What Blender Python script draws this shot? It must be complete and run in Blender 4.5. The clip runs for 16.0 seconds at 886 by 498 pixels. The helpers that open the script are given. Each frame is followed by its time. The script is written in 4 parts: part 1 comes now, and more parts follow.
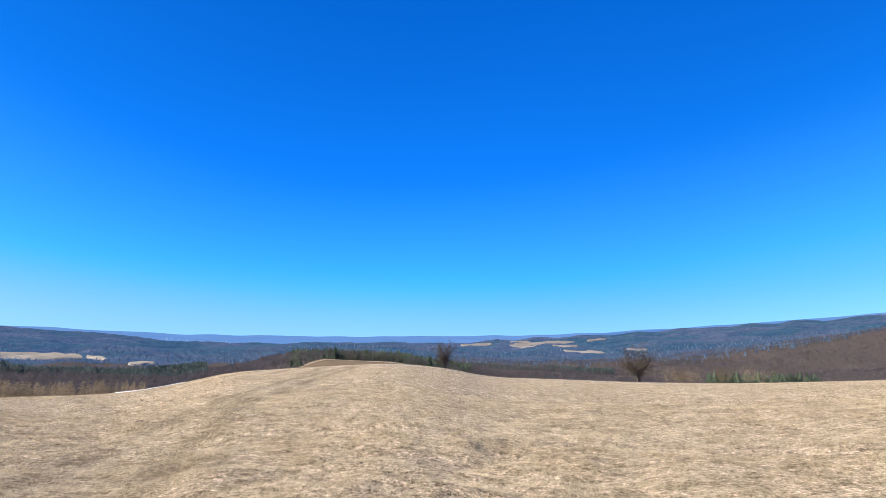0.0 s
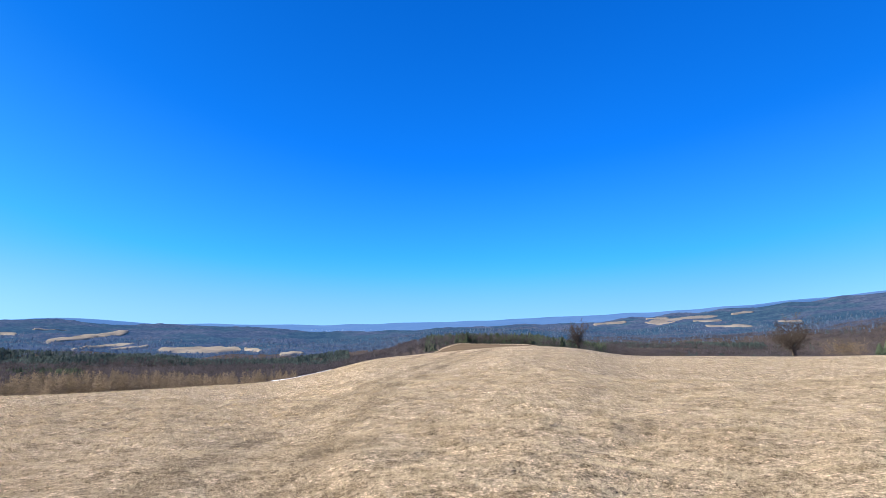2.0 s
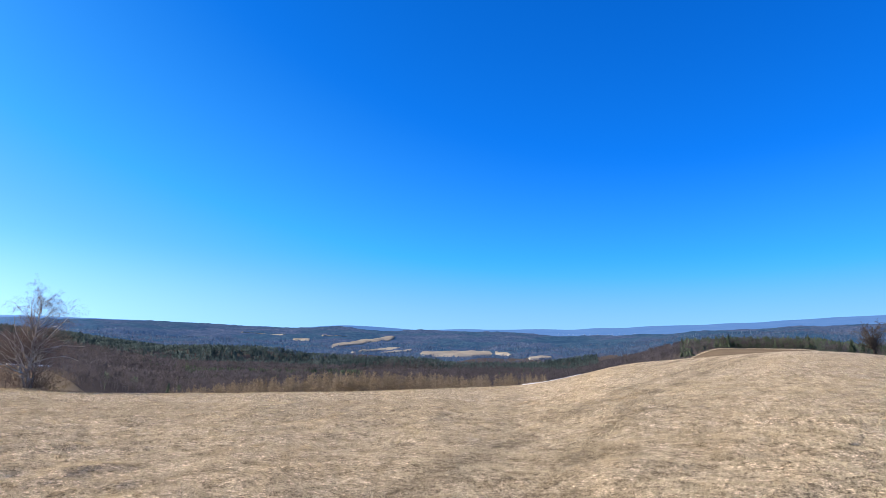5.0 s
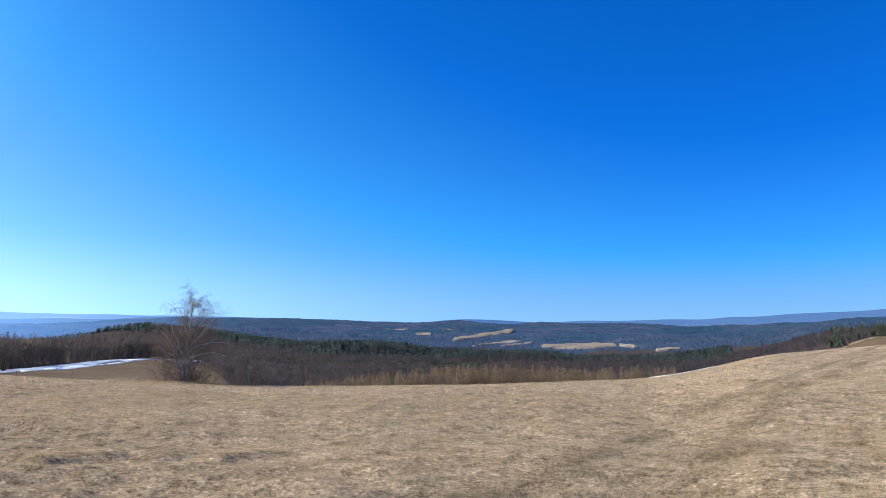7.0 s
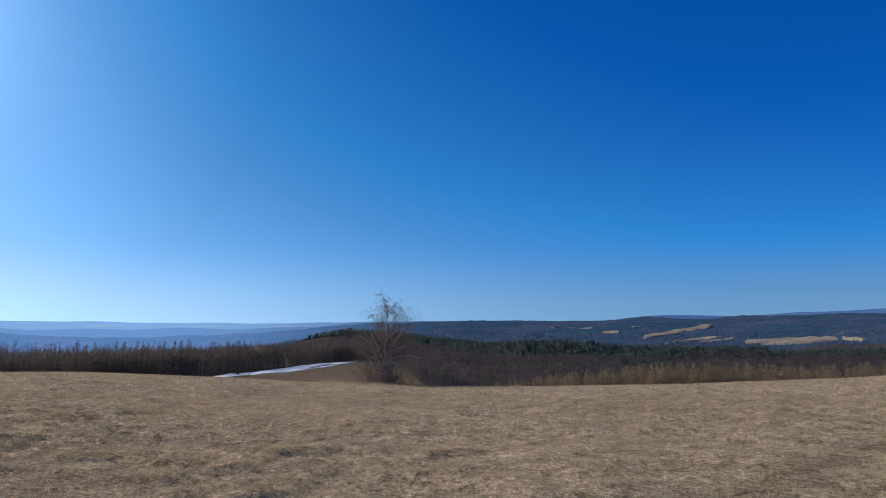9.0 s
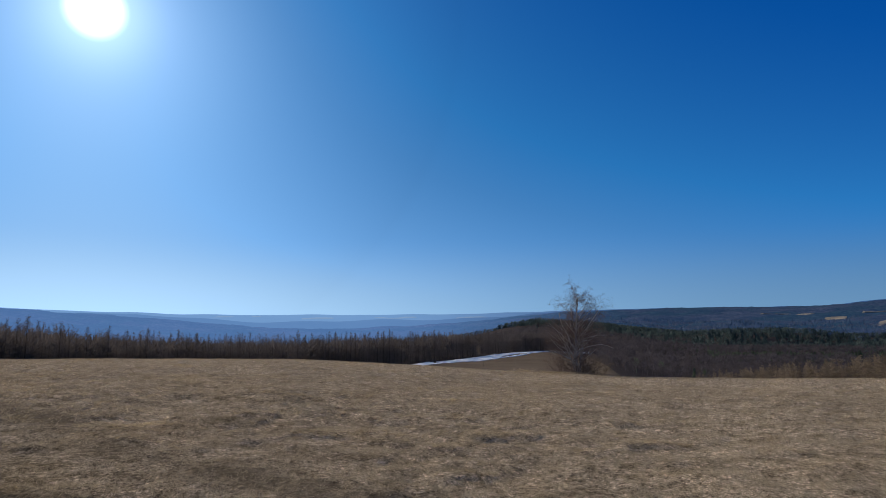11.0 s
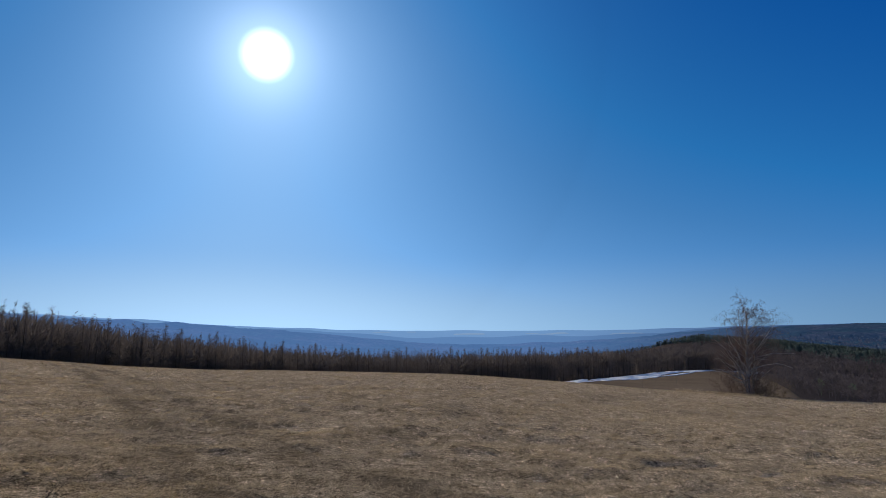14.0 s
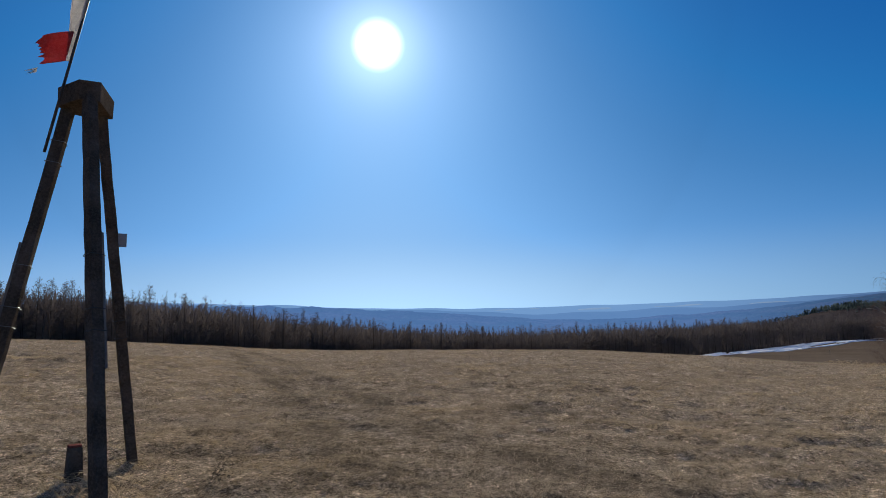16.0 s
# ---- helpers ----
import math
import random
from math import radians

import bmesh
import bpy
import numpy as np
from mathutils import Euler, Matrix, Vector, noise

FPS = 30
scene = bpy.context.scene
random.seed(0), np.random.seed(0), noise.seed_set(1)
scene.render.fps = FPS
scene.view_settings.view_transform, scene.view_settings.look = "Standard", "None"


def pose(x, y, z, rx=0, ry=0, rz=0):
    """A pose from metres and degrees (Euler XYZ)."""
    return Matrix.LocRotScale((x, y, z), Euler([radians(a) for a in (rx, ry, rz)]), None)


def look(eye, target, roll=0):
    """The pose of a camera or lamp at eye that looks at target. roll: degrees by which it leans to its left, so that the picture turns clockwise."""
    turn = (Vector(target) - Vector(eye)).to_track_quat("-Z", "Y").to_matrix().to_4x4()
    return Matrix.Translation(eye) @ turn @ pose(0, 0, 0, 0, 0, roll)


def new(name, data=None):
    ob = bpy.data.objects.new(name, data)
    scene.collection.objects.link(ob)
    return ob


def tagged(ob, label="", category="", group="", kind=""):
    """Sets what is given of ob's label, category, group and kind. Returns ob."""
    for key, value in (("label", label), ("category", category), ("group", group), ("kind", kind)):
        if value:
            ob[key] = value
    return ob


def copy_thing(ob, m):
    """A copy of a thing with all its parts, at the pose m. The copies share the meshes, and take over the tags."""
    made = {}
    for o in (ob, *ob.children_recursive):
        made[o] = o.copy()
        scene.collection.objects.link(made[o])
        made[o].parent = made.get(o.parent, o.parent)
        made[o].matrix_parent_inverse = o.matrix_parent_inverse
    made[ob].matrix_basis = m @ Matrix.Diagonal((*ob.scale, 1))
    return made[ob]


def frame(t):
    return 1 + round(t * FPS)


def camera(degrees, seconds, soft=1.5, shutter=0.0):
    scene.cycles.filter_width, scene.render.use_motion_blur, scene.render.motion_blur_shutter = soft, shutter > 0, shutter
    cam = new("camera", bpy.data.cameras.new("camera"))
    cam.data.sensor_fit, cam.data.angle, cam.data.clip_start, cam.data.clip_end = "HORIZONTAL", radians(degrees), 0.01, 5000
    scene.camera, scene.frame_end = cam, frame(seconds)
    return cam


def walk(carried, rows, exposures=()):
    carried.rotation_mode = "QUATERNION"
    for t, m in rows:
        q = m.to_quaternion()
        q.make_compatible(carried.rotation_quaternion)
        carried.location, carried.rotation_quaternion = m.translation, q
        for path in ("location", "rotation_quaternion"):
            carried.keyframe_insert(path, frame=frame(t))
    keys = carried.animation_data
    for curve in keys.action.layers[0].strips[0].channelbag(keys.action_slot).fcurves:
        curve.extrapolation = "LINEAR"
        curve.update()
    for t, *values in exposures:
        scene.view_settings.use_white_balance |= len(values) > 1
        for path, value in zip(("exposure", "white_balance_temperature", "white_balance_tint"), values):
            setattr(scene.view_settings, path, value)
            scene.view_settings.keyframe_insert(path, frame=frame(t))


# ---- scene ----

# ---- the camera and its turn: seconds, yaw, pitch, roll in degrees ----
EYE_H = 1.65
TURN = [
    (0.0, 0.00, 11.92, -2.34), (0.5, 3.19, 10.45, -1.53), (1.0, 5.69, 9.84, -0.79), (1.5, 8.30, 9.79, -0.39),
    (2.0, 11.62, 10.07, -0.61), (2.5, 15.58, 10.43, -1.40), (3.0, 19.17, 10.43, -1.74), (3.5, 23.43, 10.44, -1.16),
    (4.0, 26.83, 10.37, -0.75), (4.5, 29.86, 10.30, -0.67), (5.0, 33.97, 10.12, -1.18), (7.5, 47.87, 9.49, -0.57),
    (8.0, 51.90, 9.74, -0.59), (8.5, 56.67, 9.62, 0.06), (9.0, 61.43, 9.33, 0.49), (9.5, 65.67, 9.09, 1.05),
    (10.0, 70.54, 8.64, 1.26), (12.5, 87.20, 9.20, -0.60), (13.0, 89.68, 9.30, -0.41), (13.5, 91.32, 9.56, -0.30),
    (14.0, 92.41, 10.03, -0.09), (14.5, 93.70, 10.17, 0.47), (15.0, 96.90, 9.73, 1.07), (15.5, 101.00, 8.54, 1.30),
    (16.0, 103.51, 8.11, 1.32)]
ARM = 0.25


def held(yaw, pitch, roll):
    a = radians(yaw)
    return pose(-ARM * math.sin(a), ARM * math.cos(a), EYE_H, 90 + pitch, 0, yaw) @ pose(0, 0, 0, 0, 0, -roll)


cam = camera(70.96, 16.0, soft=0.5)
walk(cam, [(t, held(yaw, pitch, roll)) for t, yaw, pitch, roll in TURN],
     exposures=[(0.0, 1.2), (5.0, 1.1), (7.5, 0.68), (9.0, 0.06), (12.5, -0.35), (13.5, -0.42), (14.5, -0.3), (15.0, -0.32), (16.0, -0.28)])

# ---- sky and sun ----
SUN_AZ, SUN_EL = 109.4, 26.3      # degrees to the left of +y, and up
a, e = radians(SUN_AZ), radians(SUN_EL)
SUN_DIR = Vector((-math.sin(a) * math.cos(e), math.cos(a) * math.cos(e), math.sin(e)))
world = bpy.data.worlds.new("world")
scene.world = world
world.use_nodes = True
wn, wl = world.node_tree.nodes, world.node_tree.links
wn.clear()
sky = wn.new("ShaderNodeTexSky")
sky.sky_type, sky.sun_disc = "NISHITA", False
sky.sun_elevation, sky.sun_rotation = e, 2 * math.pi - a
sky.altitude, sky.air_density, sky.dust_density, sky.ozone_density = 400, 1.0, 0.4, 3.0
sky_bg = wn.new("ShaderNodeBackground")
coord = wn.new("ShaderNodeTexCoord")
dot = wn.new("ShaderNodeVectorMath")
dot.operation = "DOT_PRODUCT"
dot.inputs[1].default_value = SUN_DIR
wl.new(coord.outputs["Generated"], dot.inputs[0])


def world_math(op, one, two):
    n = wn.new("ShaderNodeMath")
    n.operation = op
    for k, v in enumerate((one, two)):
        if isinstance(v, (int, float)):
            n.inputs[k].default_value = v
        else:
            wl.new(v, n.inputs[k])
    return n.outputs[0]


# a clear, dry, deep blue air: the sky's own brightness sets how far it pales from deep blue
grey = wn.new("ShaderNodeRGBToBW")
wl.new(sky.outputs[0], grey.inputs[0])
tone = wn.new("ShaderNodeValToRGB")
SKY_TONES = ((0.10, (0.000, 0.046, 0.26)), (0.23, (0.003, 0.122, 0.54)), (0.40, (0.035, 0.29, 0.80)), (0.52, (0.095, 0.37, 0.88)),
             (0.90, (0.29, 0.70, 1.36)), (1.25, (0.50, 0.88, 1.40)), (2.4, (1.1, 1.35, 1.6)))
stops = tone.color_ramp.elements
for k, (level, c) in enumerate(SKY_TONES):
    stop = stops[k] if k < 2 else stops.new(0.99)
    stop.position, stop.color = level / 2.5, (c[0] / 2, c[1] / 2, c[2] / 2, 1)
wl.new(world_math("MULTIPLY", grey.outputs[0], 0.11 / 2.5), tone.inputs[0])
axes = wn.new("ShaderNodeSeparateXYZ")
wl.new(coord.outputs["Generated"], axes.inputs[0])
low = wn.new("ShaderNodeMapRange")
low.interpolation_type = "SMOOTHSTEP"
for k, v in ((1, 0.17), (2, 0.03), (3, 0.0), (4, 0.80)):
    low.inputs[k].default_value = v
wl.new(axes.outputs[2], low.inputs[0])
pale = wn.new("ShaderNodeVectorMath")
pale.operation = "SCALE"
pale.inputs[0].default_value = (0.172, 0.33, 0.515)
wl.new(world_math("MULTIPLY", grey.outputs[0], 0.11), pale.inputs["Scale"])
veil = wn.new("ShaderNodeMix")
veil.data_type = "RGBA"
wl.new(low.outputs[0], veil.inputs[0])
wl.new(tone.outputs[0], veil.inputs[6])
wl.new(pale.outputs[0], veil.inputs[7])
high = wn.new("ShaderNodeMapRange")
high.interpolation_type = "SMOOTHSTEP"
for k, v in ((1, 0.60), (2, 0.85), (3, 0.0), (4, 1.0)):
    high.inputs[k].default_value = v
wl.new(axes.outputs[2], high.inputs[0])
dome = wn.new("ShaderNodeVectorMath")
dome.operation = "SCALE"
dome.inputs["Scale"].default_value = 0.05
wl.new(sky.outputs[0], dome.inputs[0])
zenith = wn.new("ShaderNodeMix")
zenith.data_type = "RGBA"
wl.new(high.outputs[0], zenith.inputs[0])
wl.new(veil.outputs[2], zenith.inputs[6])
wl.new(dome.outputs[0], zenith.inputs[7])
wl.new(zenith.outputs[2], sky_bg.inputs["Color"])
# the clear sky is darkest some sixty degrees from the sun and pales again opposite to it
sweep = wn.new("ShaderNodeValToRGB")
sweep.color_ramp.interpolation = "EASE"
for k, (level, v) in enumerate(((-0.5, 1.0), (1.0, 1.04), (-0.12, 1.14), (0.16, 0.99), (0.42, 0.76), (0.66, 0.69), (0.87, 0.95))):
    stop = sweep.color_ramp.elements[k] if k < 2 else sweep.color_ramp.elements.new(0.5)
    stop.position, stop.color = (level + 1) / 2, (v / 2, v / 2, v / 2, 1)
wl.new(world_math("MULTIPLY", world_math("ADD", dot.outputs["Value"], 1.0), 0.5), sweep.inputs[0])
wl.new(world_math("MULTIPLY", sweep.outputs[0], 3.0), sky_bg.inputs["Strength"])
disc = wn.new("ShaderNodeMapRange")
disc.interpolation_type = "SMOOTHSTEP"
disc.inputs[1].default_value, disc.inputs[2].default_value = math.cos(radians(2.5)), math.cos(radians(0.5))
disc.inputs[3].default_value, disc.inputs[4].default_value = 0.0, 1.7
wl.new(dot.outputs["Value"], disc.inputs[0])
near_sun = world_math("MAXIMUM", dot.outputs["Value"], 0.0)
halo = world_math("ADD", world_math("MULTIPLY", world_math("POWER", near_sun, 500.0), 0.55),
                  world_math("ADD", world_math("MULTIPLY", world_math("POWER", near_sun, 90.0), 0.22),
                             world_math("MULTIPLY", world_math("POWER", near_sun, 14.0), 0.06)))
glow_bg = wn.new("ShaderNodeBackground")
glow_bg.inputs["Color"].default_value = (0.76, 0.88, 1.0, 1)
low_glow = world_math("MULTIPLY", world_math("MULTIPLY", low.outputs[0], world_math("POWER", near_sun, 5.0)), 0.46)
wl.new(world_math("ADD", world_math("ADD", disc.outputs[0], halo), low_glow), glow_bg.inputs["Strength"])
add = wn.new("ShaderNodeAddShader")
out = wn.new("ShaderNodeOutputWorld")
wl.new(sky_bg.outputs[0], add.inputs[0])
wl.new(glow_bg.outputs[0], add.inputs[1])
wl.new(add.outputs[0], out.inputs["Surface"])

sun_data = bpy.data.lights.new("sun", "SUN")
sun_data.energy, sun_data.angle, sun_data.color = 5.0, radians(0.53), (1.0, 0.91, 0.76)
sun = new("sun", sun_data)
sun.matrix_world = look(SUN_DIR * 100, (0, 0, 0))


# ---- materials ----
def material(name, rough=0.9, metal=0.0):
    m = bpy.data.materials.new(name)
    m.use_nodes = True
    b = m.node_tree.nodes["Principled BSDF"]
    b.inputs["Roughness"].default_value, b.inputs["Metallic"].default_value = rough, metal
    b.inputs["Specular IOR Level"].default_value = 0.0 if rough > 0.75 else 0.3
    return m, m.node_tree.nodes, m.node_tree.links, b


def noise_node(n, l, scale, detail=4.0, rough=0.6, stretch=None):
    geo = n.new("ShaderNodeNewGeometry")
    source = geo.outputs["Position"]
    if stretch:
        mp = n.new("ShaderNodeMapping")
        mp.inputs["Scale"].default_value = stretch
        l.new(source, mp.inputs[0])
        source = mp.outputs[0]
    t = n.new("ShaderNodeTexNoise")
    t.inputs["Scale"].default_value, t.inputs["Detail"].default_value, t.inputs["Roughness"].default_value = scale, detail, rough
    l.new(source, t.inputs["Vector"])
    return t.outputs[0]


def ramp(n, l, fac, stops):
    r = n.new("ShaderNodeValToRGB")
    el = r.color_ramp.elements
    for k, (p, c) in enumerate(stops):
        x = el[k] if k < 2 else el.new(p)
        x.position, x.color = p, (*c, 1)
    l.new(fac, r.inputs[0])
    return r.outputs[0]


def mixed(n, l, fac, one, two, blend="MIX"):
    m = n.new("ShaderNodeMix")
    m.data_type, m.blend_type = "RGBA", blend
    for sock, v in ((m.inputs[0], fac), (m.inputs[6], one), (m.inputs[7], two)):
        if isinstance(v, (int, float)):
            sock.default_value = v
        elif isinstance(v, tuple):
            sock.default_value = (*v, 1)
        else:
            l.new(v, sock)
    return m.outputs[2]


def bump(n, l, b, height, strength, distance):
    k = n.new("ShaderNodeBump")
    k.inputs["Strength"].default_value, k.inputs["Distance"].default_value = strength, distance
    l.new(height, k.inputs["Height"])
    l.new(k.outputs[0], b.inputs["Normal"])


def grainy(name, dark, mid, light, big, small, rough=0.9, relief=0.5, depth=0.02, stretch=None):
    """A matt surface of three tones that vary at a large and a small scale."""
    m, n, l, b = material(name, rough)
    coarse = noise_node(n, l, big, 5, 0.6)
    fine = noise_node(n, l, small, 6, 0.7, stretch)
    one = ramp(n, l, coarse, [(0.35, dark), (0.65, light), (0.5, mid)])
    two = ramp(n, l, fine, [(0.3, dark), (0.72, light), (0.5, mid)])
    l.new(mixed(n, l, 0.55, one, two), b.inputs["Base Color"])
    bump(n, l, b, fine, relief, depth)
    return m


def tree_matter(name, tones, rough=0.9, through_light=0.4, patches=0.012, warmth=(1.0, 1.0, 1.0)):
    """Fine twigs, needles or blades, through which some light passes: the tone differs from piece to piece."""
    m, n, l, b = material(name, rough)
    rnd = n.new("ShaderNodeNewGeometry").outputs["Random Per Island"]
    wide = noise_node(n, l, patches, 3)
    step = 1.0 / (len(tones) - 1)
    c1 = ramp(n, l, rnd, [(k * step, c) for k, c in enumerate(tones)])
    c2 = ramp(n, l, wide, [(0.3 + 0.4 * k * step, c) for k, c in enumerate(tones)])
    tint = mixed(n, l, 0.4, c1, c2)
    own = n.new("ShaderNodeAttribute")
    own.attribute_name = "tone"
    level = n.new("ShaderNodeMath")
    level.inputs[1].default_value = 1.0
    l.new(own.outputs["Fac"], level.inputs[0])
    tint = mixed(n, l, 1.0, tint, level.outputs[0], "MULTIPLY")
    l.new(tint, b.inputs["Base Color"])
    thin, both = n.new("ShaderNodeBsdfTranslucent"), n.new("ShaderNodeMixShader")
    l.new(mixed(n, l, 1.0, tint, warmth, "MULTIPLY"), thin.inputs["Color"])
    both.inputs[0].default_value = through_light
    l.new(b.outputs[0], both.inputs[1])
    l.new(thin.outputs[0], both.inputs[2])
    l.new(both.outputs[0], n["Material Output"].inputs["Surface"])
    return m


def dry_grass_material():
    m, n, l, b = material("dry_grass", 0.85)
    big = noise_node(n, l, 0.09, 5, 0.62)
    mid = noise_node(n, l, 0.9, 6, 0.65)
    fine = noise_node(n, l, 9.0, 8, 0.75)
    hair = noise_node(n, l, 62.0, 3, 0.8)
    clot = noise_node(n, l, 2.6, 6, 0.7)
    mats = noise_node(n, l, 24.0, 5, 0.75)
    patch = ramp(n, l, mid, [(0.30, (0.412, 0.325, 0.207)), (0.72, (0.722, 0.583, 0.396)), (0.5, (0.573, 0.458, 0.298))])
    field = mixed(n, l, 0.35, patch, ramp(n, l, big, [(0.35, (0.412, 0.320, 0.197)), (0.65, (0.712, 0.571, 0.380))]))
    for source, lows, highs in ((fine, 0.40, 1.42), (mats, 0.40, 1.48), (hair, 0.28, 1.56), (clot, 0.68, 1.24)):
        field = mixed(n, l, 1.0, field, ramp(n, l, source, [(0.38, (lows, lows * 0.97, lows * 0.93)), (0.62, (highs, highs, highs * 1.03))]), "MULTIPLY")
    rut = n.new("ShaderNodeAttribute")
    rut.attribute_name = "worn"
    part_worn = n.new("ShaderNodeMath")
    part_worn.operation = "MULTIPLY"
    part_worn.inputs[1].default_value = 0.7
    l.new(rut.outputs["Fac"], part_worn.inputs[0])
    field = mixed(n, l, part_worn.outputs[0], field, ramp(n, l, fine, [(0.3, (0.07, 0.053, 0.037)), (0.7, (0.24, 0.185, 0.12))]))
    litter = ramp(n, l, mid, [(0.3, (0.045, 0.036, 0.034)), (0.7, (0.095, 0.078, 0.072))])
    at = n.new("ShaderNodeAttribute")
    at.attribute_name = "grassland"
    l.new(mixed(n, l, at.outputs["Fac"], litter, field), b.inputs["Base Color"])
    both = mixed(n, l, 0.45, fine, mixed(n, l, 0.5, mats, hair))
    bump(n, l, b, both, 1.0, 0.10)
    return m


M_FIELD = dry_grass_material()
M_BLADE = tree_matter("straw_blades", [(0.123, 0.094, 0.058), (0.448, 0.360, 0.239), (0.814, 0.685, 0.493), (0.295, 0.225, 0.141)], 0.8, 0.29, 1.3, (1.11, 1.0, 0.79))
M_MEADOW = grainy("far_meadow_grass", (0.20, 0.172, 0.14), (0.28, 0.242, 0.20), (0.36, 0.315, 0.265), 0.012, 0.15, depth=0.3)
# meadow grass greyed in the base colour to stand for haze
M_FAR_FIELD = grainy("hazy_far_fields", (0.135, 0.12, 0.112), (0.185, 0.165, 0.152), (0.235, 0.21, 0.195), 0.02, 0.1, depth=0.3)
M_BROWN_FIELD = grainy("brown_meadow_grass", (0.10, 0.076, 0.056), (0.14, 0.108, 0.08), (0.185, 0.145, 0.108), 0.02, 0.3, depth=0.2)
M_NEAR_MEADOW = grainy("fallow_meadow_grass", (0.12, 0.085, 0.056), (0.165, 0.12, 0.08), (0.21, 0.157, 0.108), 0.02, 0.3, depth=0.1)
M_SNOW = grainy("old_snow", (0.70, 0.72, 0.76), (0.82, 0.84, 0.87), (0.90, 0.91, 0.93), 0.05, 0.8, 0.6, depth=0.1)
def haze_glow(m, away, towards):
    """Distance haze put into m as emission, brighter towards the sun."""
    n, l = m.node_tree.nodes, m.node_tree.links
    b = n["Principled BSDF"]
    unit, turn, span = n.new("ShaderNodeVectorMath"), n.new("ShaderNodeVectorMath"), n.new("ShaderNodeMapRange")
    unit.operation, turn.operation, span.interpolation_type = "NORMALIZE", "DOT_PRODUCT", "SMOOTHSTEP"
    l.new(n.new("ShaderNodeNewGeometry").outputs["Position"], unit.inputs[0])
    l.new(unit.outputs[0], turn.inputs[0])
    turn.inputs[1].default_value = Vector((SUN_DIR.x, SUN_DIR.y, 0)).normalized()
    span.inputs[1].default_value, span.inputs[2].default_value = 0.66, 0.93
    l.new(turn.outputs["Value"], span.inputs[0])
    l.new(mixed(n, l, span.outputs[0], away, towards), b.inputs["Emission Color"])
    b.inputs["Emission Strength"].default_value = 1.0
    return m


# horizon hills: their pale blue is haze, given off as emission
M_BACK = haze_glow(grainy("far_haze_hills", (0.012, 0.02, 0.032), (0.02, 0.03, 0.045), (0.04, 0.05, 0.062), 0.002, 0.008, depth=1.0), (0.05, 0.115, 0.27), (0.19, 0.37, 0.68))
def wooded_backdrop():
    """Far wooded hills: dark conifers and greyish bare woods in patches, with single crowns as grain."""
    m, n, l, b = material("middle_hazed_hills", 0.95)
    kinds = noise_node(n, l, 0.0042, 6, 0.62)
    crowns = noise_node(n, l, 0.075, 3, 0.7)
    folds = noise_node(n, l, 0.016, 5, 0.65)
    wood = ramp(n, l, kinds, [(0.38, (0.014, 0.026, 0.026)), (0.64, (0.047, 0.044, 0.052)), (0.47, (0.022, 0.034, 0.034)), (0.54, (0.036, 0.036, 0.043))])
    wood = mixed(n, l, 1.0, wood, ramp(n, l, crowns, [(0.34, (0.45, 0.47, 0.5)), (0.66, (1.6, 1.58, 1.55))]), "MULTIPLY")
    wood = mixed(n, l, 1.0, wood, ramp(n, l, folds, [(0.36, (0.62, 0.64, 0.66)), (0.64, (1.35, 1.33, 1.3))]), "MULTIPLY")
    l.new(wood, b.inputs["Base Color"])
    bump(n, l, b, folds, 0.8, 14.0)
    return m


# nearer hills, ridge and pale fields: haze blue emitted over the base colours
M_HILLS = haze_glow(wooded_backdrop(), (0.013, 0.034, 0.082), (0.085, 0.19, 0.43))
M_MID = haze_glow(grainy("middle_haze_hills", (0.012, 0.02, 0.03), (0.02, 0.028, 0.038), (0.035, 0.042, 0.05), 0.003, 0.01, depth=1.0), (0.03, 0.07, 0.17), (0.13, 0.275, 0.56))
M_PALE = haze_glow(grainy("hazed_far_fields", (0.05, 0.05, 0.05), (0.07, 0.07, 0.07), (0.09, 0.09, 0.085), 0.003, 0.02, depth=1.0), (0.06, 0.10, 0.18), (0.235, 0.39, 0.63))
M_TWIG = tree_matter("bare_twigs", [(0.070, 0.060, 0.062), (0.116, 0.098, 0.099), (0.092, 0.079, 0.080), (0.145, 0.125, 0.124)], patches=0.02)
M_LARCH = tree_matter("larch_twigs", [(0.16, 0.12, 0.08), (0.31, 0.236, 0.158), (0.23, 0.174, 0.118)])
# larch twigs again, darker and greyer: the wood's shade set into the colour
M_LARCH_SHADED = tree_matter("shaded_larch_twigs", [(0.095, 0.08, 0.074), (0.155, 0.13, 0.118), (0.12, 0.101, 0.092)], through_light=0.36)
M_PINE = tree_matter("pine_needles", [(0.06, 0.08, 0.056), (0.11, 0.132, 0.085), (0.08, 0.104, 0.07)], through_light=0.5)
# the same pines farther off, blued in the colour for haze
M_BELT_PINE = tree_matter("hazed_valley_needles", [(0.06, 0.085, 0.08), (0.10, 0.125, 0.11), (0.078, 0.104, 0.096)], through_light=0.5)
# far trees: haze tinted into the colours and added again as emission
M_FAR_PINE = haze_glow(tree_matter("hazed_pine_needles", [(0.08, 0.115, 0.155), (0.115, 0.145, 0.185), (0.095, 0.13, 0.17), (0.13, 0.147, 0.18)], through_light=0.55), (0.012, 0.030, 0.074), (0.085, 0.19, 0.43))
M_FAR_TWIG = haze_glow(tree_matter("hazed_bare_twigs", [(0.08, 0.078, 0.092), (0.12, 0.112, 0.125), (0.10, 0.095, 0.108)]), (0.012, 0.030, 0.074), (0.085, 0.19, 0.43))
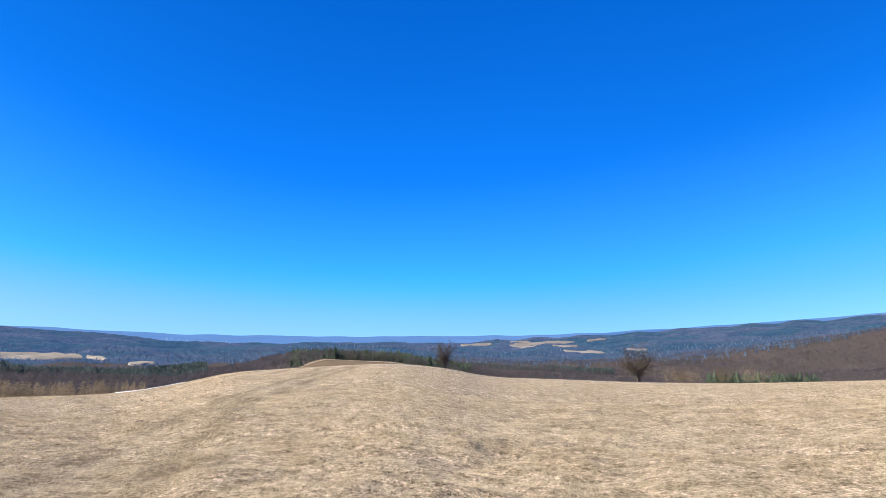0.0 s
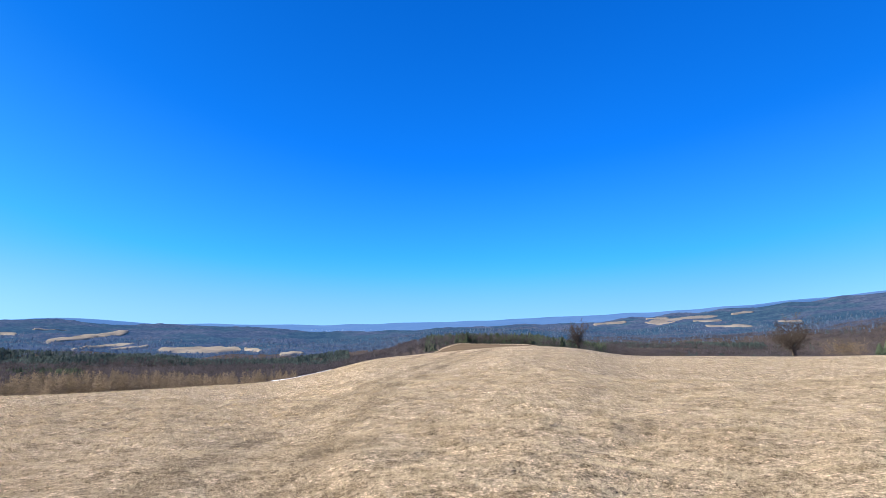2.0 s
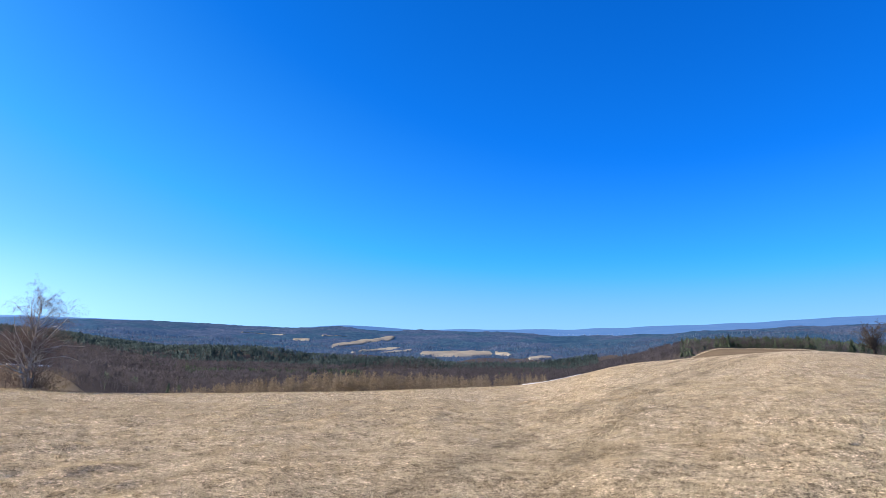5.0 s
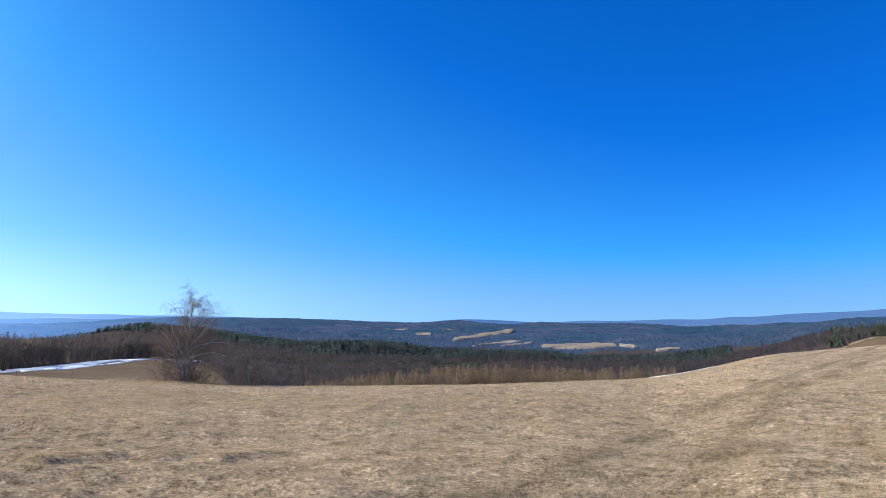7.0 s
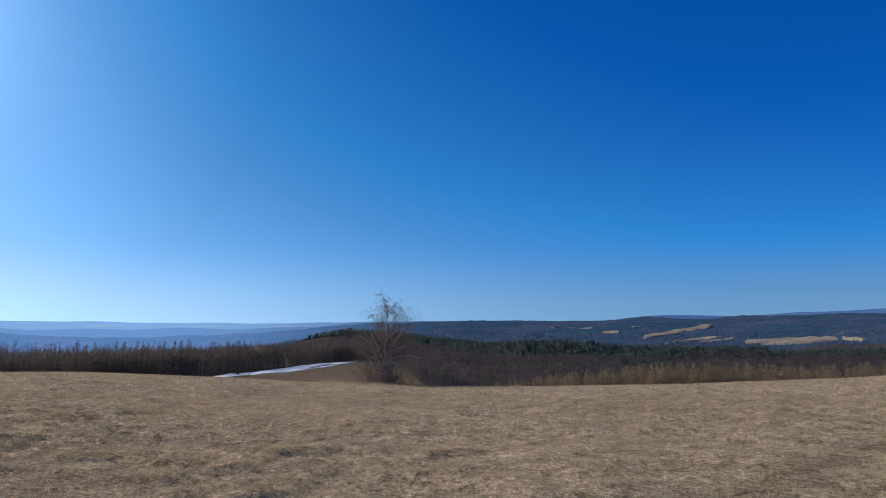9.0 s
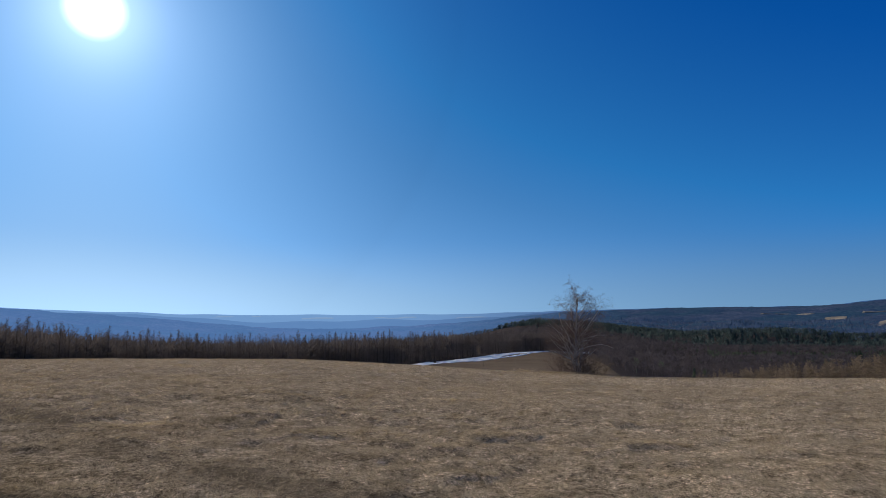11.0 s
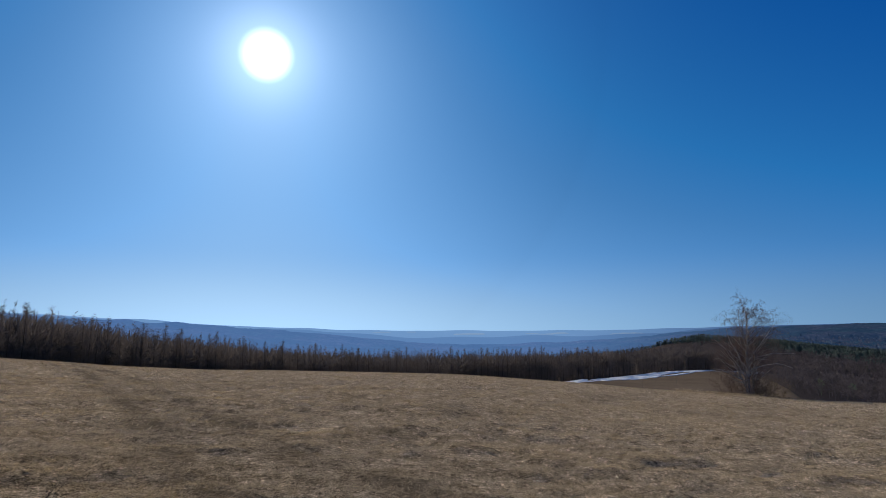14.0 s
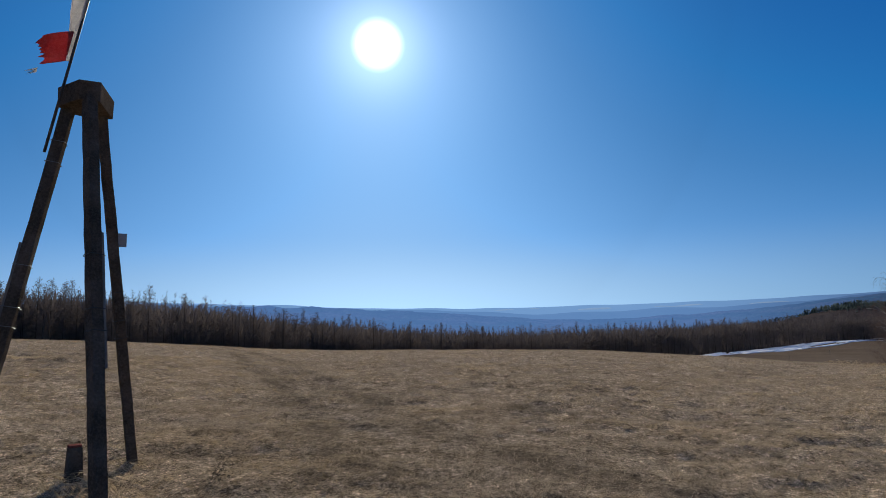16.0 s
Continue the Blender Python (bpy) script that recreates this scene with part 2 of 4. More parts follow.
M_BARK = grainy("dark_bark", (0.04, 0.032, 0.027), (0.075, 0.06, 0.05), (0.12, 0.10, 0.085), 0.8, 14, relief=0.8, depth=0.02)
M_BIRCH = grainy("birch_bark", (0.12, 0.10, 0.09), (0.50, 0.46, 0.42), (0.70, 0.66, 0.62), 1.2, 6, relief=0.4, depth=0.01)
M_BIRCH_TWIG = tree_matter("birch_twigs", [(0.09, 0.06, 0.05), (0.16, 0.112, 0.092), (0.25, 0.20, 0.17)], through_light=0.25)
M_SHRUB = tree_matter("shrub_twigs", [(0.10, 0.075, 0.05), (0.18, 0.13, 0.08), (0.08, 0.085, 0.045)])
M_CONCRETE = grainy("weathered_concrete", (0.045, 0.034, 0.024), (0.105, 0.08, 0.058), (0.20, 0.16, 0.125), 3, 45, relief=1.0, depth=0.012)
M_PLANK = grainy("grey_plank", (0.12, 0.10, 0.085), (0.22, 0.19, 0.16), (0.30, 0.27, 0.23), 4, 30, relief=0.5, depth=0.005, stretch=(1, 1, 0.08))
M_STEEL = grainy("rusty_pole", (0.03, 0.028, 0.027), (0.06, 0.055, 0.05), (0.11, 0.09, 0.075), 5, 60, 0.55, depth=0.002)
M_WIRE = grainy("galvanised_wire", (0.10, 0.10, 0.10), (0.17, 0.17, 0.17), (0.24, 0.24, 0.24), 5, 80, 0.4, depth=0.001)
M_RED = grainy("faded_red_cloth", (0.36, 0.06, 0.055), (0.52, 0.105, 0.095), (0.62, 0.19, 0.17), 3, 40, depth=0.003)
M_WHITE = grainy("dirty_white_cloth", (0.45, 0.42, 0.38), (0.68, 0.65, 0.60), (0.78, 0.76, 0.72), 4, 30, depth=0.003)
M_RED_PAINT = grainy("worn_red_paint", (0.10, 0.04, 0.03), (0.20, 0.065, 0.05), (0.30, 0.16, 0.13), 12, 60, depth=0.004)
M_PLATE = grainy("grey_plate", (0.3, 0.3, 0.3), (0.4, 0.4, 0.4), (0.5, 0.5, 0.5), 8, 60, 0.5, depth=0.001)
# town walls and roofs: haze in the grey-blue tone and as emission
M_HOUSE = haze_glow(grainy("hazed_plaster", (0.10, 0.11, 0.13), (0.14, 0.15, 0.17), (0.18, 0.19, 0.21), 0.02, 0.2, depth=0.05), (0.05, 0.105, 0.23), (0.19, 0.37, 0.68))


# ---- the lie of the land, in degrees to the left of +y and metres from the standing point ----
def curve_of(*pairs):
    x, y = np.array(pairs, float).T
    return x, y


CREST_EL = curve_of((-110, 1.0), (-60, 1.6), (-36, 1.35), (-31, 1.05), (-25, 0.7), (-17.5, 0.5), (-11, 0.5), (-6, 0.45), (-4, 0.55), (-1, 1.05), (2, 1.27),
                    (5, 1.27), (8, 1.0), (12, 0.6), (17.7, 0.0), (20, -0.6), (23, -1.4), (26, -2.0), (29, -2.28), (34, -2.58), (41, -2.95),
                    (47, -3.1), (54, -3.2), (61, -3.2), (68, -2.9), (74, -2.58), (79.5, -2.15), (87, -1.65), (92, -1.35), (99, -1.2),
                    (106, -1.05), (113, -0.95), (118.6, -0.7), (122.5, -0.38), (131, 0.24), (139, 0.62), (160, 1.0), (250, 1.0))
CREST_R = curve_of((-110, 60), (-60, 60), (-36, 80), (-17, 128), (-1, 150), (4, 165), (12, 150), (18, 115), (26, 92), (34, 66), (47, 56),
                   (67, 58), (82, 72), (100, 80), (122, 72), (139, 62), (250, 60))
SKYLINE = curve_of((-110, 5), (-60, 6.3), (-36, 6.3), (-30, 5.9), (-25, 5.5), (-17, 4.9), (-10.6, 4.45), (-4.5, 4.15), (0, 3.95), (9, 3.5), (13, 3.35),
                   (19, 3.1), (23, 2.9), (31, 2.85), (35, 2.7), (40, 2.6), (43.5, 2.8), (47, 2.55), (53, 2.62), (60, 2.75), (67, 2.7), (72, 2.6),
                   (87, 2.58), (100, 2.6), (106, 2.68), (111, 2.8), (116, 3.0), (121, 3.2), (130, 3.5), (160, 4), (250, 5))
LAND_AZ = np.array([-110, -36, -18, -5, 4, 10, 13, 22, 32, 45, 58, 64, 70, 80, 90, 105, 122, 145, 250.0])
LAND_R = np.array([250, 450, 800, 1300, 2000.0])
LAND_EL = np.array([
    [0, -0.8, -1.2, -0.6, 0.9, 0.9, 0.3, -2.5, -4.4, -4.5, -4.5, -2.9, -2.7, -2.4, -3.2, -3.0, -2.6, -1.2, 0],
    [1, 0.5, -0.4, 0.2, 1.36, 1.42, 1.2, -1.5, -2.9, -2.9, -2.7, -1.3, -1.0, -1.2, -2.5, -2.5, -2.2, -1.2, 1],
    [2, 2.0, 0.5, 0.9, 1.36, 1.42, 1.2, -0.7, -1.4, -1.5, -1.3, -0.4, 0.0, -1.2, -1.6, -1.6, -1.5, -1.0, 2],
    [4, 4.9, 1.9, 1.3, 1.5, 1.35, 1.15, -0.1, -0.4, -0.1, 0.5, 1.2, 1.5, -0.3, -1.4, -1.6, -1.6, -1.2, 3],
    [4, 4.6, 2.6, 2.1, 2.6, 2.15, 1.9, 0.9, 0.6, 0.8, 1.1, 1.1, 1.0, 0.0, -0.8, -0.9, -0.9, -0.6, 3]])
# the crest of the middle hills, 3 km away
HILLS = curve_of((-110, 4.5), (-36, 6.15), (-25, 5.42), (-17, 4.72), (-10, 4.15), (-4, 3.6), (0, 3.3), (8, 3.0), (15, 2.55), (22, 2.35), (28, 2.6), (33, 2.68), (38, 2.5),
                 (43.5, 2.8), (48, 2.5), (53, 2.62), (61, 2.75), (67, 2.6), (72, 2.2), (80, 1.6), (88, 1.25), (94, 1.35), (101, 2.0), (110, 2.65), (116, 2.98), (121, 3.12), (140, 3.3), (250, 4.5))
R_END = 4600.0


def smooth_interp(x, curve):
    """Interpolation with eased corners: the mean of three shifted linear ones."""
    return sum(np.interp(np.asarray(x, float) + d, *curve) for d in (-1.2, -0.4, 0.4, 1.2)) / 4


def wrap(az):
    return (np.asarray(az, float) + 110.0) % 360.0 - 110.0


def ripple(x, y, scale, seed):
    """A cheap smooth noise between about -1 and 1."""
    rng = np.random.RandomState(seed)
    s = 0
    for k in range(7):
        th, ph = rng.uniform(0, 6.28, 2)
        f = rng.uniform(0.6, 1.7) * 6.28 / scale
        s = s + np.sin((x * np.cos(th) + y * np.sin(th)) * f + ph)
    return s / 3.2


def lattice(x, y, scale, seed):
    """Smooth chance noise on a square lattice, between -1 and 1, that never repeats in view."""
    u, v = np.asarray(x, float) / scale, np.asarray(y, float) / scale
    i, j = np.floor(u).astype(np.int64), np.floor(v).astype(np.int64)
    a, b = u - i, v - j
    a, b = a * a * (3 - 2 * a), b * b * (3 - 2 * b)

    def chance(p, q):
        h = (p * 374761393 + q * 668265263 + seed * 974711) & 0xFFFFFFFF
        h = ((h ^ (h >> 13)) * 1274126177) & 0xFFFFFFFF
        return ((h ^ (h >> 16)) & 0xFFFF) / 32767.5 - 1

    return (chance(i, j) * (1 - a) + chance(i + 1, j) * a) * (1 - b) + (chance(i, j + 1) * (1 - a) + chance(i + 1, j + 1) * a) * b


def tussocks(x, y):
    """The hummocks of matted grass, in metres."""
    lumps = np.clip(lattice(x, y, 0.62, 41) + 0.5 * lattice(x + 0.3, y, 0.31, 42) - 0.1, -0.5, 1.2)
    where_rough = np.clip(0.62 + 0.7 * lattice(x, y, 5.5, 43), 0.15, 1.25)
    return 0.068 * lumps * where_rough + 0.04 * lattice(x, y, 1.7, 44) + 0.014 * lattice(x, y, 0.16, 45)


def land(az, r):
    """The height of the ground at az degrees and r metres, as arrays."""
    az, r = np.broadcast_arrays(wrap(az), np.asarray(r, float))
    x, y = -np.sin(np.radians(az)) * r, np.cos(np.radians(az)) * r
    re, tan_e = smooth_interp(az, CREST_R), np.tan(np.radians(smooth_interp(az, CREST_EL)))
    slope, fall = tan_e + 2 * EYE_H / re, EYE_H / re ** 2
    field = slope * r - fall * r ** 2
    field = field + np.clip(r / 6, 0, 1) * (0.05 * ripple(x, y, 7, 1) + 0.02 * ripple(x, y, 2.3, 2) + tussocks(x, y) * np.clip(1.5 - r / 90, 0.3, 1)) * np.clip(1.4 - r / re, 0.25, 1)
    sky_el = smooth_interp(az, SKYLINE)
    hills = smooth_interp(az, HILLS)
    cols = np.concatenate([[np.interp(az, LAND_AZ, row) for row in LAND_EL], [hills, hills - 0.55, sky_el]])
    rs = np.append(LAND_R, (3000, 3450, R_END))
    lr = np.log(np.clip(r, rs[0], R_END))
    el = np.zeros_like(r)
    for k in range(len(rs) - 1):
        a0, a1 = np.log(rs[k]), np.log(rs[k + 1])
        w = np.clip((lr - a0) / (a1 - a0), 0, 1)
        el = np.where((lr >= a0) & (lr <= a1), cols[k] * (1 - w) + cols[k + 1] * w, el)
    far = EYE_H + r * np.tan(np.radians(el))
    far = far + np.clip((r - 300) / 600, 0, 1) * (6 * ripple(x, y, 420, 3) + 2.5 * ripple(x, y, 150, 4)) * np.clip((2900 - r) / 600, 0, 1)
    w = np.clip((r - re * 1.12) / (250 - re * 1.12), 0, 1)
    w = w * w * (3 - 2 * w)
    return field * (1 - w) + far * w


def spot(az, r, up=0.0):
    a = math.radians(az)
    return Vector((-math.sin(a) * r, math.cos(a) * r, float(land(az, r)) + up))


def where(az, r):
    a = np.radians(az)
    return np.stack([-np.sin(a) * r, np.cos(a) * r, land(az, r)], -1)


def mesh_object(name, verts, faces, mat, parent=None, smooth=False):
    me = bpy.data.meshes.new(name)
    verts, faces = np.asarray(verts, np.float32), np.asarray(faces, np.int32)
    k = faces.shape[1]
    me.vertices.add(len(verts))
    me.vertices.foreach_set("co", verts.ravel())
    me.loops.add(faces.size)
    me.loops.foreach_set("vertex_index", faces.ravel())
    me.polygons.add(len(faces))
    me.polygons.foreach_set("loop_start", np.arange(0, faces.size, k, dtype=np.int32))
    me.polygons.foreach_set("loop_total", np.full(len(faces), k, np.int32))
    me.polygons.foreach_set("use_smooth", np.full(len(faces), smooth))
    me.update(calc_edges=True)
    me.materials.append(mat)
    ob = new(name, me)
    if parent:
        ob.parent = parent
    return ob


def grid_faces(rows, cols, closed=False):
    i, j = np.meshgrid(np.arange(rows - 1), np.arange(cols if closed else cols - 1), indexing="ij")
    j2 = (j + 1) % cols
    return np.stack([i * cols + j, i * cols + j2, (i + 1) * cols + j2, (i + 1) * cols + j], -1).reshape(-1, 4)


GROUND_AZ = np.concatenate([np.arange(-43, 148, 0.32), np.arange(150, 316, 4.0)])
GROUND_R = np.concatenate([[0.02], np.geomspace(0.6, 4.5, 16), np.geomspace(4.6, 60, 225), np.geomspace(61.5, 260, 50), np.geomspace(268, 1560, 56)])


TRACK = np.array([(124, 62), (120, 34), (115, 17), (108, 9), (90, 6.2), (60, 5.6), (34, 7.4), (24, 14), (17, 26), (11, 50), (8, 90), (6, 160)], float)


def worn(x, y):
    """How worn the grass is along the two wheel ruts of a field track, 0 to 1."""
    a = np.radians(TRACK[:, 0])
    px, py = -np.sin(a) * TRACK[:, 1], np.cos(a) * TRACK[:, 1]
    best = np.full(np.shape(x), 1e9)
    for k in range(len(px) - 1):
        dx, dy = px[k + 1] - px[k], py[k + 1] - py[k]
        q = np.clip(((x - px[k]) * dx + (y - py[k]) * dy) / (dx * dx + dy * dy), 0, 1)
        best = np.minimum(best, np.hypot(x - px[k] - q * dx, y - py[k] - q * dy))
    rut = np.exp(-((best - 0.85) / 0.38) ** 2) + 0.35 * np.exp(-(best / 1.3) ** 2)
    az, r = np.degrees(np.arctan2(-x, y)), np.hypot(x, y)
    rows = np.clip(np.sin((x + 0.146 * y) * 6.283 / 4.4 + 0.5 * ripple(x, y, 30, 23)), 0, 1) ** 2
    rows = rows * np.clip((r - 48) / 20, 0, 1) * np.clip((az - 6) / 4, 0, 1) * np.clip((29 - az) / 4, 0, 1)
    return np.clip(rut * (0.75 + 0.4 * ripple(x, y, 5, 21)) + 1.0 * rows, 0, 1)


def middle_ridge():
    """A ridge between the middle hills and the horizon."""
    az, r = np.meshgrid(np.arange(68, 140, 0.4), np.linspace(3350, 4000, 14))
    low_el, top_el = smooth_interp(az, HILLS), smooth_interp(az, SKYLINE)
    crest = 0.5 * low_el + 0.5 * top_el + 0.10 * np.sin(az * 0.31) + 0.06 * np.sin(az * 0.83 + 1)
    crest = np.minimum(crest, top_el - 0.12)
    q = np.abs(r - 3700) / 350
    el = crest - 0.9 * q ** 2
    a = np.radians(az)
    p = np.stack([-np.sin(a) * r, np.cos(a) * r, EYE_H + r * np.tan(np.radians(el))], -1)
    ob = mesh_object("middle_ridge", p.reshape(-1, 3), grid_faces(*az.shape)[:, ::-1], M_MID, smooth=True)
    tagged(ob, "hazy blue ridge between nearer hills and the horizon", "hills", kind="structure")


def hill_bumps(x, y, r):
    return 5 * ripple(x, y, 260, 8) * np.clip((r - 2200) / 300, 0, 1) + 1.6 * ripple(x, y, 60, 9)


def far_swell(x, y, r):
    return 16 * ripple(x, y, 1500, 6) * np.clip((4400 - r) / 500, 0, 1) + 3.5 * ripple(x, y, 420, 7)


brown_end = lambda az: np.interp(az, (3, 10.2, 11.6, 12.8), (432, 430, 330, 215))     # far edge of the brown field behind the hilltop


def build_ground():
    az, r = np.meshgrid(GROUND_AZ, GROUND_R)
    p = where(az, r)
    ob = mesh_object("ground", p.reshape(-1, 3), grid_faces(*az.shape, closed=True)[:, ::-1], M_FIELD, smooth=True)
    edge = np.interp(wrap(az), *CREST_R) * 1.25
    edge = np.where((wrap(az) > 3) & (wrap(az) < 12.8), brown_end(wrap(az)) + 12, edge)
    edge = np.where((wrap(az) > 58) & (wrap(az) < 84), 230, edge)
    cover = np.clip((edge + 25 - r) / 25, 0, 1)
    at = ob.data.attributes.new("grassland", "FLOAT", "POINT")
    at.data.foreach_set("value", cover.ravel().astype(np.float32))
    at = ob.data.attributes.new("worn", "FLOAT", "POINT")
    at.data.foreach_set("value", worn(p[..., 0], p[..., 1]).ravel().astype(np.float32))
    tagged(ob, "rolling hilltop field of dry matted straw-coloured grass", "ground", kind="structure")
    sight = np.arange(-44, 74.6, 0.3)
    rest = np.concatenate([np.arange(74.4, 150, 0.3), np.arange(150, 316.1, 4.0)])
    for name, label, mat, r0, r1, fan in (("hills", "wooded hills in the middle distance, haze put in as blue glow", M_HILLS, 1500, 3120, sight),
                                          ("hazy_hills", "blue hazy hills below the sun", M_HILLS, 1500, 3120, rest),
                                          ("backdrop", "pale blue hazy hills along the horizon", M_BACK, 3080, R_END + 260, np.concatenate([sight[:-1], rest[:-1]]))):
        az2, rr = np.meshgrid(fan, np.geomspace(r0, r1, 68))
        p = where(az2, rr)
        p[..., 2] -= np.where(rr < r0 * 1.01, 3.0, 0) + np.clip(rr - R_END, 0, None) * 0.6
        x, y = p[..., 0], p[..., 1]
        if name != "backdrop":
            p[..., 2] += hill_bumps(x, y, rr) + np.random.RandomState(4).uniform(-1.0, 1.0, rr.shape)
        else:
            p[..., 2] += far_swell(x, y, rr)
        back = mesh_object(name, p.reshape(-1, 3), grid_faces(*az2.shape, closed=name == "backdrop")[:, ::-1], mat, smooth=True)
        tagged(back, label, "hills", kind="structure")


build_ground()
middle_ridge()


# ---- patches of open land on the slopes ----
def radius_at(az, el):
    rs = np.geomspace(200, R_END, 240)
    a = np.degrees(np.arctan2(land(np.full_like(rs, az), rs) - EYE_H, rs))
    k = np.argmax(a >= el)
    if a[k] < el:
        return rs[-1]
    return rs[0] if k == 0 else float(np.interp(el, a[k - 1:k + 1], rs[k - 1:k + 1]))


MEADOWS = [  # middle (az, el), half width, half height, rise towards smaller az
    (41.0, 1.45, 3.0, 0.20, 0.16), (39.9, 0.72, 2.3, 0.11, 0.13), (38.0, 0.62, 1.5, 0.08, 0.12), (32.6, 0.55, 3.4, 0.30, 0.02),
    (49.8, 1.93, 2.0, 0.07, 0.0), (43.6, 1.86, 1.2, 0.07, 0.0), (46.5, 1.5, 0.8, 0.09, 0.0), (25.0, 0.35, 1.1, 0.17, 0.05),
    (28.3, 0.62, 0.8, 0.14, -0.1), (-9.5, 3.66, 2.9, 0.11, 0.09), (-7.4, 3.62, 1.0, 0.05, 0.05), (-13.0, 2.97, 1.9, 0.10, -0.02), (-3.4, 3.28, 1.5, 0.08, 0.05),
    (-14.1, 4.0, 0.9, 0.08, 0.15), (-7.6, 3.28, 1.3, 0.07, 0.0), (-11.4, 3.42, 1.2, 0.06, 0.05), (-17.5, 3.3, 0.9, 0.06, 0.0)]


def in_meadow(az, el):
    hit = np.zeros(np.shape(az), bool)
    for a0, e0, w, h, s in MEADOWS:
        da = (az - a0) / (w * 1.05)
        hit |= da ** 2 + ((el - e0 + s * (az - a0)) / (h * 1.1 + 0.04)) ** 2 < 1.0
    return hit


def meadow(a0, e0, w, h, s, k, mat=None):
    rows, cols = 9, 21
    v = []
    for i in range(rows):
        q = i / (rows - 1) * 2 - 1
        for j in range(cols):
            p = j / (cols - 1) * 2 - 1
            az = a0 + w * p
            span = math.sqrt(max(0.0, 1 - p ** 10)) * (0.9 + 0.12 * math.sin(2.1 * p + k) + 0.03 * math.sin(9 * p + 2 * k))
            r = radius_at(az, e0 - s * (az - a0) + h * q * span)
            rim = i in (0, rows - 1) or j in (0, cols - 1)
            p3 = spot(az, r, -1.5 if rim else 2.6)
            if r > 1500:
                p3.z += float(hill_bumps(p3.x, p3.y, r))
            v.append(p3)
    ob = mesh_object("meadow", v, grid_faces(rows, cols)[:, ::-1], mat or M_MEADOW, smooth=True)
    tagged(ob, "pale dry meadow between woods on a far slope", "meadow", group="far meadows", kind="structure")


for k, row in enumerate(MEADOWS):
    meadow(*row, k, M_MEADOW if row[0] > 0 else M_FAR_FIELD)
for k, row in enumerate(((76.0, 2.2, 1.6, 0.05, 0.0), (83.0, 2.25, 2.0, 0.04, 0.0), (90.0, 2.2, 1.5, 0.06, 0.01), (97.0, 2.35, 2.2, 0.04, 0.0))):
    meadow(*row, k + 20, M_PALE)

WOOD_FRONT = curve_of((60, 640), (66, 600), (70, 540), (76, 400), (82, 300), (87, 285), (105, 255), (122, 205), (145, 170), (160, 165))


def strip(name, label, mat, azs, low, high, up, rows=10, kind="structure", ragged=0.0, category="field"):
    v = []
    for i in range(rows):
        q = i / (rows - 1)
        for j, az in enumerate(azs):
            wob = ragged * (math.sin(az * 3.1 + i * 1.7) + math.sin(az * 7.7 + i * 2.3)) * (0.2 if 0 < q < 1 else 1)
            r0, r1 = low(az), high(az)
            rim = i in (0, rows - 1) or j in (0, len(azs) - 1)
            v.append(spot(az, r0 + (r1 - r0) * q + wob, -0.4 if rim else up))
    ob = mesh_object(name, v, grid_faces(rows, len(azs))[:, ::-1], mat, smooth=True)
    return tagged(ob, label, category, kind=kind)


front = lambda az: float(np.interp(az, *WOOD_FRONT))
strip("lower_meadow", "brown grass field below the hill beside a dark wood", M_BROWN_FIELD, np.arange(61.2, 84, 0.4),
      lambda az: 120, lambda az: min(front(az) - 3, 125 + 62 * (az - 61)), 0.6, 24)
strip("brown_meadow", "brown grass field behind the hilltop", M_NEAR_MEADOW, np.arange(3.0, 12.8, 0.2),
      lambda az: 200, lambda az: float(brown_end(az)) - 4 + 4 * math.sin(az), 0.25, 16)
for k in range(60):
    rng = random.Random(k)
    az0 = 66.5 + 16.0 * rng.random()
    room = 78 if az0 < 75 else 48
    depth = room * rng.random() ** 1.4
    half = rng.uniform(0.8, 2.2) * (1 - 0.5 * depth / room)
    deep = rng.uniform(24, 46) * (1 - 0.75 * depth / room)
    ob = strip("snow_patch", "thawing strip of old snow along the edge of a wood", M_SNOW, np.linspace(az0 - half, az0 + half, 11),
               lambda az: front(az) - depth - 1.5 - deep * (1 - ((az - az0) / half) ** 2), lambda az: front(az) - depth - 1.5 + 2.0 * (1 - ((az - az0) / half) ** 2),
               0.75 + 0.006 * k, 6, ragged=0.4, category="snow")
    tagged(ob, group="snow patches by the wood")
strip("snow_bank", "narrow bank of old snow on the field's edge", M_SNOW, np.arange(21.2, 27.0, 0.3),
      lambda az: float(np.interp(az, *CREST_R)) * (0.985 - 0.05 * math.sin((az - 21.2) / 5.8 * 3.14)), lambda az: float(np.interp(az, *CREST_R)) * 1.02, 0.06, 8, ragged=0.5, category="snow")


